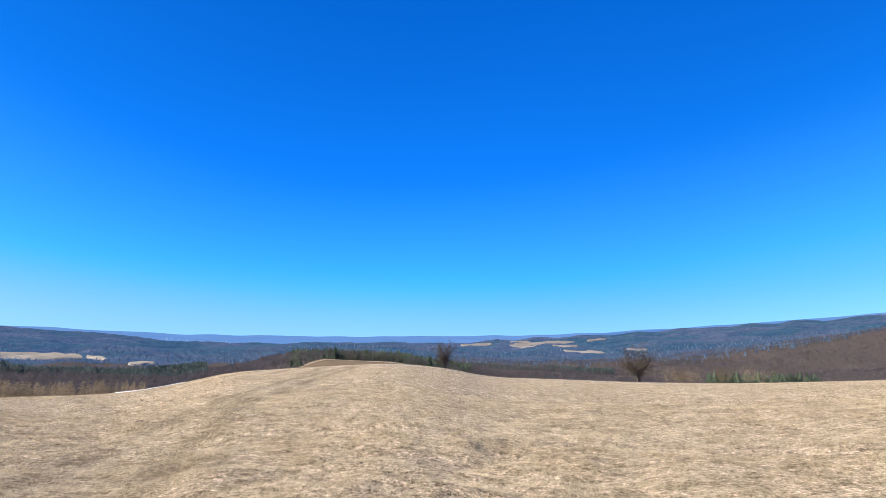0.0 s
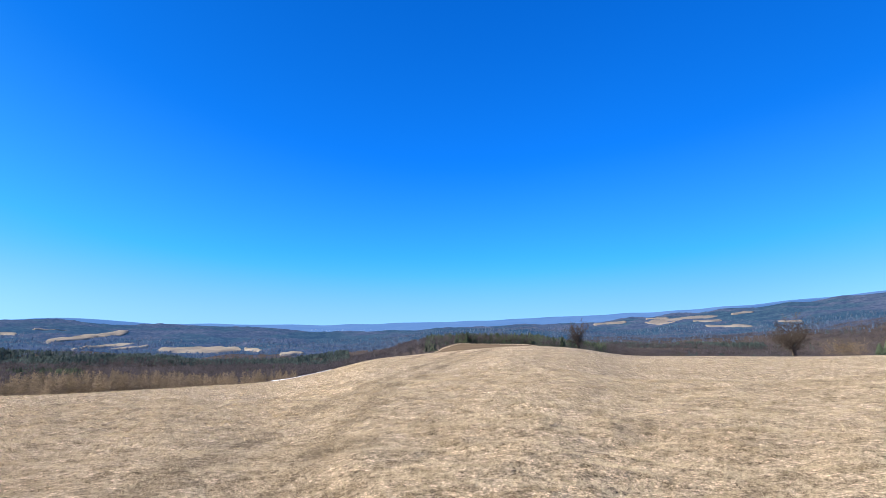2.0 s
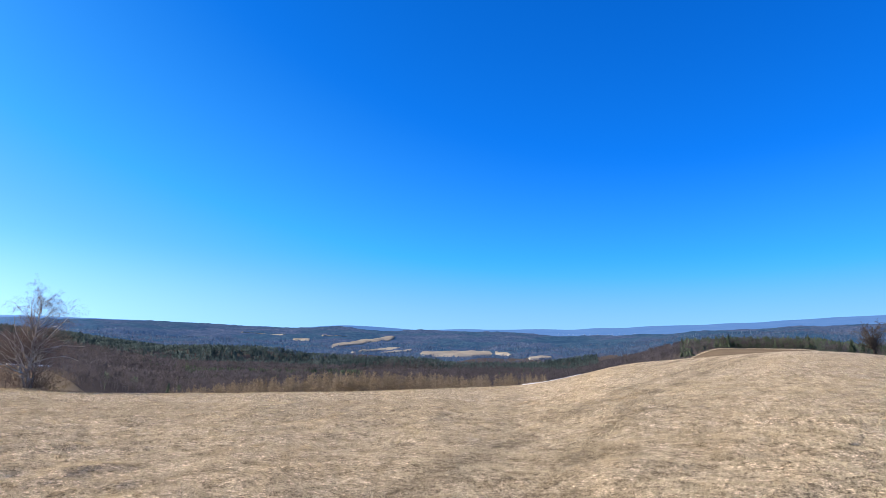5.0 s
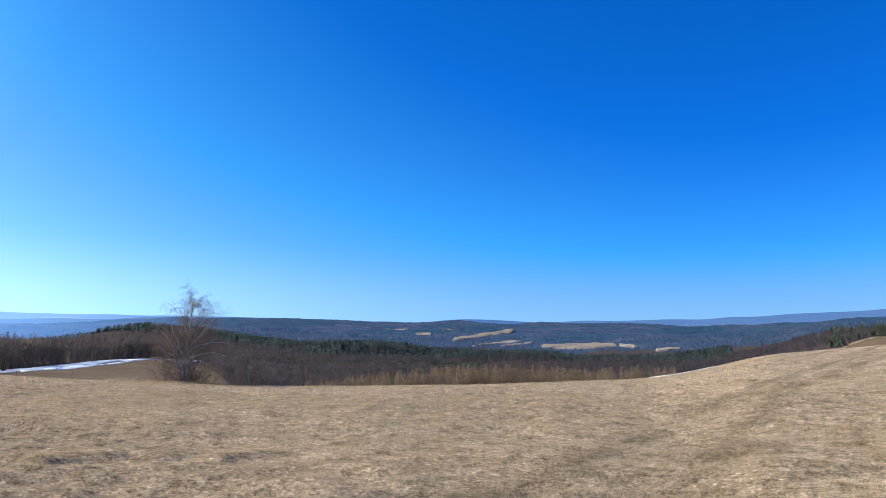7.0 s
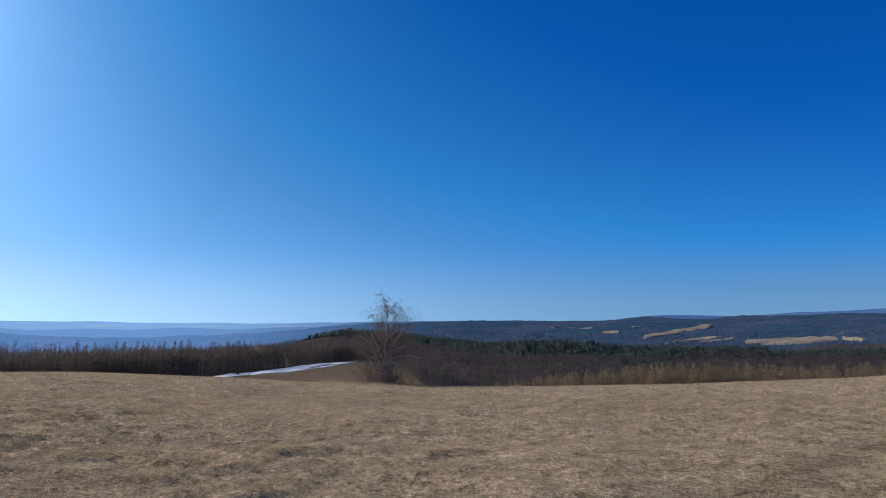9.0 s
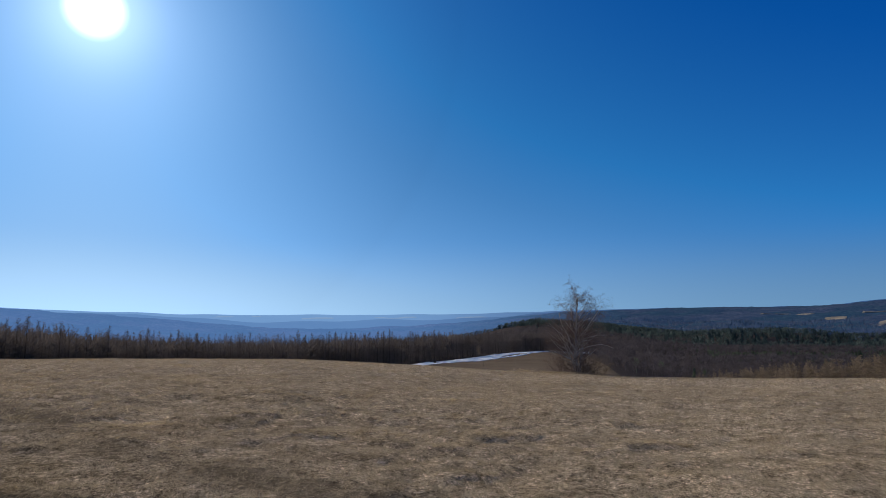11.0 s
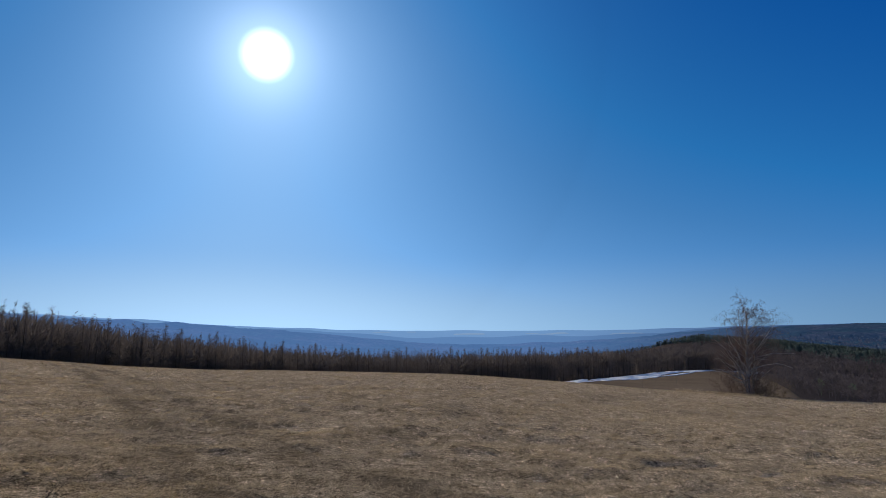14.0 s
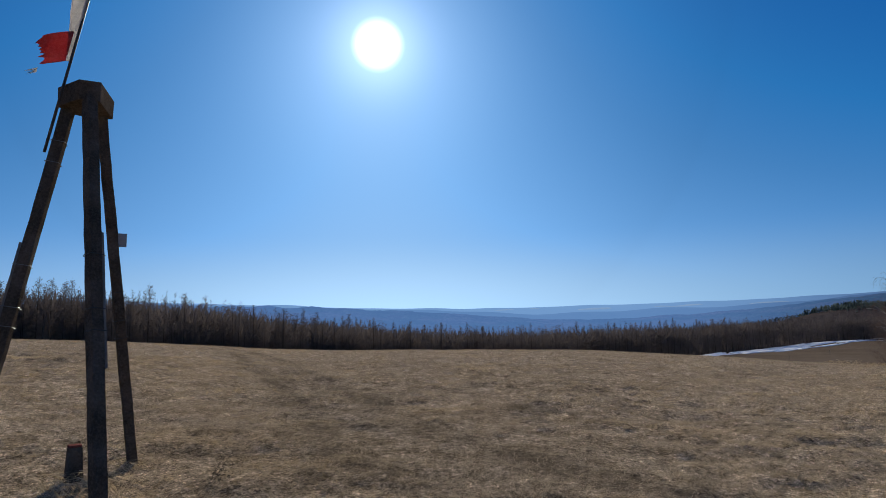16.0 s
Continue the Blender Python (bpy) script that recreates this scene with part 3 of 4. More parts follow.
# ---- trees ----
def tubes(segments, sides=4):
    """One mesh of tapered tubes; segments: rows of start, end, two radii."""
    s = np.array([[*p, *q, a, b] for p, q, a, b in segments])
    p, q, r0, r1 = s[:, :3], s[:, 3:6], s[:, 6], s[:, 7]
    d = q - p
    d /= np.linalg.norm(d, axis=1, keepdims=True) + 1e-9
    ref = np.where(np.abs(d[:, 2:3]) < 0.9, [[0, 0, 1.0]], [[1.0, 0, 0]])
    u = np.cross(d, ref)
    u /= np.linalg.norm(u, axis=1, keepdims=True)
    w = np.cross(d, u)
    ang = np.arange(sides) * 2 * np.pi / sides
    ring = np.cos(ang)[None, :, None] * u[:, None] + np.sin(ang)[None, :, None] * w[:, None]
    v = np.concatenate([p[:, None] + ring * r0[:, None, None], q[:, None] + ring * r1[:, None, None]], 1)
    base = (np.arange(len(s)) * sides * 2)[:, None]
    k = np.arange(sides)
    f = np.stack([base + k, base + (k + 1) % sides, base + sides + (k + 1) % sides, base + sides + k], -1)
    return v.reshape(-1, 3), f.reshape(-1, 4)


def slivers(segments):
    """Thin pointed triangles for twigs, each with a slight turn; segments: start, end, width."""
    rng = np.random.RandomState(len(segments))
    s = np.array([[*p, *q, a] for p, q, a in segments])
    p, q, w = s[:, :3], s[:, 3:6], s[:, 6:7]
    side = np.cross(q - p, rng.normal(size=p.shape))
    side /= np.linalg.norm(side, axis=1, keepdims=True) + 1e-9
    v = np.stack([p - side * w, p + side * w, q], 1).reshape(-1, 3)
    return v, np.arange(len(v)).reshape(-1, 3)


def conifer(layers, sides, rng, spread=0.24):
    """A spruce or pine of height 1: ragged whorls of drooping boughs."""
    v, f = [], []
    for k in range(layers):
        z1 = 0.12 + 0.88 * (k + 1.5) / (layers + 0.5)
        z0 = 0.10 + 0.80 * k / layers
        rad = spread * (1 - 0.85 * k / layers)
        n = len(v)
        v.append((rng.uniform(-0.01, 0.01), rng.uniform(-0.01, 0.01), min(z1, 1.0)))
        turn = rng.uniform(0, 6)
        for j in range(sides * 2):
            t = turn + j * math.pi / sides
            rr = rad * (rng.uniform(0.8, 1.2) if j % 2 == 0 else rng.uniform(0.35, 0.6))
            v.append((rr * math.cos(t), rr * math.sin(t), z0 + rng.uniform(-0.02, 0.03) + (0.05 if j % 2 else 0)))
        for j in range(sides * 2):
            f.append((n, n + 1 + j, n + 1 + (j + 1) % (sides * 2)))
    return np.array(v), np.array(f)


def bare_crown(count, rng, width=0.36, low=0.25, w=0.012, trunk=0.012):
    """A leafless broad tree of height 1: a forked trunk and a rounded, gappy crown of fine twigs."""
    seg = [((0, 0, 0), (0.02, 0, 0.7), trunk), ((0.006, 0, 0.1), (0.1, 0.07, 0.62), trunk * 0.7), ((0, 0, 0.15), (-0.11, -0.04, 0.6), trunk * 0.7)]
    for k in range(count):
        t, up = rng.uniform(0, 6.283), rng.uniform(-0.75, 1)
        q = rng.uniform(0.35, 1.0) ** 0.6
        flat = math.sqrt(1 - up * up)
        out = Vector((flat * math.cos(t) * width, flat * math.sin(t) * width, up * 0.36))
        p = out * q * 0.62
        e = out * q + Vector((rng.uniform(-0.05, 0.05), rng.uniform(-0.05, 0.05), rng.uniform(0.0, 0.07)))
        seg.append(((p.x, p.y, p.z + 0.6), (e.x, e.y, min(1.0, e.z + 0.62)), w * rng.uniform(0.6, 1.5)))
    return slivers(seg)


def larch_crown(count, rng, spread=0.17, w=0.006, low=0.2, fine=2, point=0.6, rise=(0.1, 0.75)):
    """A leafless larch of height 1: a straight leader and boughs that shorten towards the top."""
    seg = [((0, 0, 0), (0.004, 0, 0.98), 0.0045), ((0.004, 0.004, 0), (0, 0.004, 0.9), 0.0045)]
    for k in range(count):
        z = low + (0.95 - low) * min(1, max(0, (k + rng.uniform(-4, 4)) / count)) ** 0.85
        t = rng.uniform(0, 6.283)
        length = spread * (1.03 - z) ** point * rng.uniform(0.6, 1.25)
        q = (length * math.cos(t), length * math.sin(t), z + length * rng.uniform(*rise))
        seg.append(((0, 0, z), q, w))
        for j in range(fine):
            g = rng.uniform(0.35, 0.95)
            b = (q[0] * g, q[1] * g, z + (q[2] - z) * g)
            e2 = length * 0.45
            seg.append((b, (b[0] + rng.uniform(-0.7, 0.7) * e2, b[1] + rng.uniform(-0.7, 0.7) * e2, b[2] + rng.uniform(-0.5, 1.3) * e2), w * 0.7))
    return slivers(seg)


def scatter(name, label, category, templates, mat, az, r, height, seed, wide=1.0):
    """One object of many trees; templates of height 1, set down on the ground with turn and size by chance."""
    rng = np.random.RandomState(seed)
    pos = where(az, r)
    vs, fs, tones, base = [], [], [], 0
    pick = rng.randint(0, len(templates), len(az))
    for k, (tv, tf) in enumerate(templates):
        m = np.where(pick == k)[0]
        if not len(m):
            continue
        th, h = rng.uniform(0, 6.283, len(m)), np.asarray(height)[m] * rng.uniform(0.75, 1.2, len(m))
        wd = h * wide * rng.uniform(0.85, 1.2, len(m))
        c, s = np.cos(th)[:, None], np.sin(th)[:, None]
        x = (tv[None, :, 0] * c - tv[None, :, 1] * s) * wd[:, None] + pos[m, 0:1]
        y = (tv[None, :, 0] * s + tv[None, :, 1] * c) * wd[:, None] + pos[m, 1:2]
        z = tv[None, :, 2] * h[:, None] + pos[m, 2:3] - 0.2
        vs.append(np.stack([x, y, z], -1).reshape(-1, 3))
        fs.append((tf[None] + (np.arange(len(m)) * len(tv))[:, None, None] + base).reshape(-1, 3))
        tones.append(np.repeat(rng.uniform(-0.38, 0.38, len(m)), len(tv)))
        base += len(m) * len(tv)
    ob = mesh_object(name, np.concatenate(vs), np.concatenate(fs), mat)
    ob.data.attributes.new("tone", "FLOAT", "POINT").data.foreach_set("value", np.concatenate(tones).astype(np.float32))
    return tagged(ob, label, category, kind="stuff")


def sown(seed, count, az0, az1, r0, r1, keep=None, open_land=True):
    """Chance places in a stretch of land, evenly by area, out of the meadows."""
    rng = np.random.RandomState(seed)
    az = rng.uniform(az0, az1, count)
    lo = np.array([r0(a) for a in az]) if callable(r0) else np.full(count, float(r0))
    hi = np.array([r1(a) for a in az]) if callable(r1) else np.full(count, float(r1))
    r = np.sqrt(rng.uniform(0, 1, count) * (hi ** 2 - lo ** 2) + lo ** 2)
    ok = np.ones(count, bool)
    if open_land:
        el = np.degrees(np.arctan2(land(az, r) - EYE_H, r))
        ok &= ~in_meadow(az, el)
    ok &= ~((az > 61) & (az < 83.5) & (r < np.minimum(np.interp(az, *WOOD_FRONT), 127 + 62 * (az - 61))))
    ok &= ~((az > 3.2) & (az < 12.8) & (r < brown_end(az)))
    if keep is not None:
        ok &= keep(az, r)
    return az[ok], r[ok]


rng = random.Random(5)
T_PINE = [conifer(5, 5, rng) for _ in range(4)]
T_PINE_LOW = [conifer(2, 4, rng, 0.26) for _ in range(3)]
T_BARE = [bare_crown(54, rng, w=0.0115) for _ in range(6)]
T_BARE_MID = [bare_crown(20, rng, 0.40, w=0.027) for _ in range(8)]
T_BARE_LOW = [bare_crown(13, rng, 0.40, w=0.05, trunk=0.02) for _ in range(4)]
T_LARCH_FULL = [larch_crown(105, rng, rng.uniform(0.27, 0.34), 0.0082, 0.02, 2, 0.85, (-0.1, 0.5)) for _ in range(8)]
T_LARCH = [larch_crown(92, rng, 0.175, 0.0044, 0.05, 1, 0.72) for _ in range(5)]
T_SCOTS = [bare_crown(60, rng, 0.21, w=0.016, trunk=0.008) for _ in range(5)]      # rounded pine heads on bare stems
T_SCOTS_LOW = [bare_crown(16, rng, 0.26, w=0.045, trunk=0.02) for _ in range(4)]
T_BELT = T_PINE_LOW[:2] + T_SCOTS_LOW
T_MIXED_PINE = T_SCOTS[:3] + T_PINE[:2]

pines_hit = lambda az, r: ripple(-np.sin(np.radians(az)) * r, np.cos(np.radians(az)) * r, 330, 11)


def put_woods():
    # brown woods in the valley
    az, r = sown(1, 14500, 14, 66, lambda a: 300 if a > 26 else 340, 1000)
    for part_of, kit in ((r < 430, T_BARE), (r >= 430, T_BARE_MID)):
        scatter("brown_wood", "leafless brown wood filling the valley", "woodland", kit, M_TWIG, az[part_of], r[part_of], np.where(r[part_of] < 430, 7.0, 8.0), 1)
    az, r = sown(2, 680, 24.5, 57, 262, 335)
    scatter("larch_belt", "tan leafless larches below the field's edge", "woodland", T_LARCH_FULL, M_LARCH, az, r, np.interp(az, (24, 27, 36, 44, 50, 57), (7, 10, 13.5, 13.5, 10.5, 5)), 2)
    # dark belts of pine across the valley
    az, r = sown(3, 8000, 20, 66, lambda a: 900 + 4 * (a - 40), lambda a: 1260 + 5 * (a - 20))
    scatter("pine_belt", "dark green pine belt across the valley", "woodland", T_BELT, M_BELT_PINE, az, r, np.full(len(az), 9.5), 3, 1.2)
    az, r = sown(4, 800, 41, 56, lambda a: 520 + 6 * (a - 41), lambda a: 620 + 10 * (a - 41))
    scatter("pine_belt", "tongue of dark pines within the brown wood", "woodland", T_MIXED_PINE, M_PINE, az, r, np.full(len(az), 9.0), 4)
    az, r = sown(5, 900, 13, 66, 300, 900, lambda a, q: pines_hit(a, q) > 1.0)
    scatter("pine_belt", "clumps of dark pines within the brown wood", "woodland", T_MIXED_PINE, M_PINE, az, r, np.full(len(az), 8.0), 5)
    # the wooded hill beyond the lower meadow
    az, r = sown(6, 5000, 58, 79, 1150, 1500, lambda a, q: q > 1150 + np.clip(a - 70, 0, 9) * 38)
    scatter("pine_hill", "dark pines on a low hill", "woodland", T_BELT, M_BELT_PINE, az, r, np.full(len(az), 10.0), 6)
    az, r = sown(16, 4200, 57, 84, lambda a: front(a) + 60, 1150)
    scatter("brown_wood", "leafless brown wood behind the lower meadow", "woodland", T_BARE_MID, M_TWIG, az, r, np.full(len(az), 9.0), 16)
    # behind the hilltop field
    az, r = sown(7, 800, -3, 13, lambda a: 220 if a > 10 else 434 if a > 3 else 300, 540, open_land=False)
    scatter("pine_wood", "green pines behind the brown field", "woodland", T_SCOTS + T_PINE[:1], M_PINE, az, r, np.full(len(az), 8.0), 7, 1.05)
    az, r = sown(8, 1500, -4, 19, lambda a: 225 if a > 10 else 432 if a > 3 else 300, 560, open_land=False)
    scatter("mixed_wood", "grey leafless trees among the pines", "woodland", T_BARE, M_TWIG, az, r, np.full(len(az), 7.0), 8)
    # the wooded slopes on the other side
    az, r = sown(9, 11500, -40, -1, lambda a: 300, 1650)
    for part_of, kit in ((r < 430, T_BARE), (r >= 430, T_BARE_MID)):
        scatter("brown_wood", "leafless brown woods on a rising slope", "woodland", kit, M_TWIG, az[part_of], r[part_of], np.where(r[part_of] < 430, 6.5, 7.5), 9)
    az, r = sown(10, 260, -31, -23, 270, 330)
    scatter("pine_group", "green pines on the slope below the field", "woodland", T_MIXED_PINE, M_PINE, az, r, np.full(len(az), 11.0), 10, 1.1)
    az, r = sown(11, 1500, -15.5, 1, 880, 1010)
    scatter("pine_belt", "dark pine belt in the far valley", "woodland", T_BELT, M_BELT_PINE, az, r, np.full(len(az), 9.0), 11, 1.2)
    az, r = sown(12, 2200, -44, -1, 300, 1600, lambda a, q: pines_hit(a, q) > 0.85)
    scatter("pine_belt", "clumps of dark pines within the brown slope", "woodland", T_BELT, M_BELT_PINE, az, r, np.full(len(az), 7.0), 12, 1.3)
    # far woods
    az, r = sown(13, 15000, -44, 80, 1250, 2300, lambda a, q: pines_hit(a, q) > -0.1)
    scatter("far_wood", "far pine woods on rolling hills, painted hazy blue", "woodland", T_BELT, M_FAR_PINE, az, r, np.full(len(az), 9.0), 13, 1.3)
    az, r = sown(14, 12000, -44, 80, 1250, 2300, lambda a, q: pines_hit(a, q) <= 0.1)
    scatter("far_wood", "grey leafless far woods on rolling hills, painted hazy", "woodland", T_BARE_LOW, M_FAR_TWIG, az, r, np.full(len(az), 9.0), 14, 1.2)


put_woods()


WOOD_TOP = curve_of((60, 0.9), (66, 1.0), (71, 1.2), (77, 1.1), (83, 1.0), (92, 0.9), (99, 0.9), (108, 1.4), (116.7, 2.5), (122, 3.4), (126, 4.1), (130, 4.5), (136, 4.9), (160, 5.4))


def wood_height(az, r):
    """How tall the trees of the larch wood stand, as the wood's top keeps an even line."""
    return np.clip(EYE_H + r * np.tan(np.radians(np.interp(az, *WOOD_TOP))) - land(az, r), 11, 28)


def put_larch_wood():
    az, r = sown(15, 1700, 66, 152, lambda a: front(a) + 6, lambda a: front(a) + 95, open_land=False)
    h = wood_height(az, r) * 0.9
    scatter("larch_wood", "dense dark wood of leafless larches in shade", "woodland", T_LARCH, M_LARCH_SHADED, az, r, h, 15)
    az, r = sown(18, 2300, 68, 152, lambda a: front(a) + 10, lambda a: front(a) + 90, open_land=False)
    h = wood_height(az, r) * 0.84
    scatter("larch_wood", "close undergrowth of bare trees within the dark wood", "woodland", T_BARE, M_LARCH_SHADED, az, r, h, 18)


put_larch_wood()


def grow(rng, start, way, length, radius, level, opts, tube, twig):
    """A limb that bends as it goes and bears side limbs; the last level is fine twigs."""
    steps = opts["steps"][level]
    p, d = Vector(start), Vector(way).normalized()
    seg = length / steps
    kids = opts["kids"][level] if level < len(opts["kids"]) else 0
    for k in range(steps):
        f0, f1 = k / steps, (k + 1) / steps
        bend = opts["bend"][level]
        d = (d + Vector((rng.uniform(-bend, bend), rng.uniform(-bend, bend), rng.uniform(-bend, bend) + opts["lift"][level] - opts["droop"][level] * f1))).normalized()
        q = p + d * seg
        r0, r1 = radius * (1 - 0.85 * f0), radius * (1 - 0.85 * f1)
        if level >= opts["twig_level"]:
            twig.append((p, q + d * seg * 0.1, max(r0, opts["fine"])))
        else:
            tube.append((p, q, r0, r1))
        if f1 > opts["from"][level] or (k == steps - 1 and level == 0):
            share = kids / max(1, steps * (1 - opts["from"][level]))
            n = int(share) + (rng.random() < share % 1)
            for _ in range(n):
                t = rng.uniform(0, 6.283)
                side = d.orthogonal().normalized()
                side.rotate(Matrix.Rotation(t, 3, d))
                way2 = d * opts["ahead"][level] + side
                size = length * opts["ratio"][level] * rng.uniform(0.6, 1.15) * (1 - opts["taper"][level] * f1)
                grow(rng, p.lerp(q, rng.random()), way2, size, max(r1 * 0.62, 0.004), level + 1, opts, tube, twig)
        p = q


def thing(name, at, label, category, group="", kind=""):
    ob = new(name)
    ob.location = at
    ob.empty_display_size = 0.2
    return tagged(ob, label, category, group, kind)


def bare_tree(name, at, label, opts, height, radius, seed, bark, twigs, stems=1, spread=0.1, group=""):
    rng = random.Random(seed)
    tree = thing(name, at, label, "tree", group)
    tube, twig = [], []
    for k in range(stems):
        t = k * 6.283 / max(1, stems) + rng.uniform(-0.4, 0.4)
        lean = 0.03 if k == 0 else spread
        scale = 1.0 if k == 0 else rng.uniform(0.55, 0.8)
        grow(rng, (0.15 * lean * math.cos(t) * 4, 0.15 * lean * math.sin(t) * 4, -0.15), (lean * math.cos(t), lean * math.sin(t), 1), height * scale, radius * scale, 0, opts, tube, twig)
    mesh_object("trunk", *tubes(tube, 5), bark, tree, smooth=True)
    mesh_object("crown", *slivers(twig), twigs, tree)
    return tree


BIRCH = dict(steps=[12, 7, 6, 5], kids=[34, 12, 11], bend=[0.10, 0.26, 0.28, 0.25], lift=[0.0, 0.13, 0.04, 0.0], droop=[0, 0.30, 0.42, 0.4],
             ratio=[0.72, 0.5, 0.5], ahead=[0.75, 0.9, 0.8], taper=[0.58, 0.35, 0.3], twig_level=2)
BIRCH["fine"] = 0.0062
BIRCH["from"] = [0.22, 0.2, 0.1, 1]
ORCHARD = dict(steps=[5, 8, 6, 5], kids=[13, 12, 10], bend=[0.12, 0.22, 0.28, 0.3], lift=[0.0, 0.05, 0.04, 0.0], droop=[0, 0.02, 0, 0],
               ratio=[1.3, 0.45, 0.48], ahead=[0.72, 0.75, 0.8], taper=[0.25, 0.3, 0.3], twig_level=2)
ORCHARD["fine"] = 0.024
ORCHARD["from"] = [0.3, 0.25, 0.1, 1]
SHRUB = dict(steps=[4, 4, 4], kids=[7, 6], bend=[0.2, 0.25, 0.3], lift=[0.02, 0.02, 0], droop=[0, 0, 0],
             ratio=[0.6, 0.6], ahead=[0.9, 0.9], taper=[0.3, 0.3], twig_level=1)
SHRUB["fine"] = 0.013
SHRUB["from"] = [0.1, 0.1, 1]


def shrub(at, label, height, stems, spread, seed, twigs, group=""):
    rng = random.Random(seed)
    ob = thing("shrub", at, label, "shrub", group)
    tube, twig = [], []
    for k in range(stems):
        t = rng.uniform(0, 6.283)
        q = rng.uniform(0.1, 1) * spread
        grow(rng, (q * 0.5 * math.cos(t), q * 0.5 * math.sin(t), -0.1), (q * 0.5 * math.cos(t), q * 0.5 * math.sin(t), height * 0.6), height * rng.uniform(0.6, 1.0), 0.018, 0, SHRUB, tube, twig)
    tagged(mesh_object("stems", *tubes(tube, 3), M_BARK, ob), kind="stuff")
    tagged(mesh_object("brush", *slivers(twig), twigs, ob), kind="stuff")
    return ob


bare_tree("birch_tree", spot(66.7, 57.5), "leafless birch with pale limbs and drooping reddish twigs", BIRCH, 7.3, 0.14, 57, M_BIRCH, M_BIRCH_TWIG, 3, 0.2)
shrub(spot(66.5, 57.0), "dark tangled thicket round the foot of the birch", 2.0, 26, 2.3, 3, M_BIRCH_TWIG)
shrub(spot(68.0, 57.6), "reddish bare brushwood beside the birch", 2.2, 12, 2.0, 4, M_BIRCH_TWIG)
shrub(spot(65.4, 58.0), "low tangled brushwood beside the birch", 1.6, 12, 1.8, 5, M_SHRUB)
shrub(spot(64.5, 56.2), "low brown brushwood in the shade of the birch", 0.45, 10, 2.4, 6, M_SHRUB)
shrub(spot(63.3, 56.4), "low tawny brushwood near the birch", 0.35, 8, 2.0, 7, M_LARCH)
bare_tree("orchard_tree", spot(-17.6, 127), "leafless spreading old fruit tree on the field's edge", dict(ORCHARD, ratio=[1.15, 0.5, 0.48]), 5.0, 0.36, 4, M_BARK, M_BARK, 3, 0.4)
bare_tree("orchard_tree", spot(-0.6, 150), "dense leafless fruit tree with dark twigs", dict(ORCHARD, ratio=[1.05, 0.45, 0.48], ahead=[1.0, 0.8, 0.8]), 4.2, 0.34, 9, M_BARK, M_BARK, 3, 0.25)


# ---- front rank of the larch wood ----
def larch(at, seed):
    rng = random.Random(seed)
    tree = thing("larch_tree", at, "tall leafless larch with dark trunk at the edge of a wood", "tree", "larches along the wood's edge")
    pts = [(0.12 * math.sin(z * 5 + seed) * 0.4, 0.1 * math.cos(z * 4 + seed) * 0.4, 18 * z - 0.3) for z in np.linspace(0, 1, 8)]
    mesh_object("trunk", *tubes([(pts[k], pts[k + 1], 0.17 * (1 - k / 7.2), 0.17 * (1 - (k + 1) / 7.2)) for k in range(7)], 6), M_BARK, tree, smooth=True)
    v, f = larch_crown(330, rng, 0.20, 0.0016, 0.10 + 0.1 * rng.random(), 5, 0.8, (-0.1, 0.4))
    mesh_object("crown", v * 18, f, M_LARCH_SHADED, tree)
    return tree


rng = random.Random(77)
larches = [larch(spot(118 + 4 * k, front(118 + 4 * k) + 2), k) for k in range(5)]
for k in range(150):
    az = 67 + 84 * (k + rng.random()) / 150
    r = front(az) + rng.uniform(-2, 9)
    tall = float(wood_height(az, r)) / 18 * rng.uniform(0.76, 1.14)
    ob = copy_thing(larches[k % 5], Matrix.Translation(spot(az, r)) @ Matrix.Rotation(rng.uniform(0, 6.28), 4, "Z"))
    ob.scale = (tall * rng.uniform(0.85, 1.15), tall * rng.uniform(0.85, 1.15), tall)


# ---- the survey tripod on the hilltop ----
END_EYE = Vector((-ARM * math.sin(radians(103.51)), ARM * math.cos(radians(103.51)), EYE_H))


def from_eye(az, r, z=None):
    """A point r metres from where the turn ends; on the ground unless a height is given."""
    a = radians(az)
    x, y = END_EYE.x - math.sin(a) * r, END_EYE.y + math.cos(a) * r
    if z is None:
        z = float(land(math.degrees(math.atan2(-x, y)), math.hypot(x, y)))
    return Vector((x, y, z))


def part(name, bm, mat, parent, label="", bevel=0.0, smooth=False):
    if bevel:
        bmesh.ops.bevel(bm, geom=bm.edges[:], offset=bevel, segments=2, affect="EDGES", profile=0.6)
    me = bpy.data.meshes.new(name)
    bm.to_mesh(me)
    bm.free()
    me.polygons.foreach_set("use_smooth", np.full(len(me.polygons), smooth))
    me.materials.append(mat)
    ob = new(name, me)
    ob.parent = parent
    return tagged(ob, label)


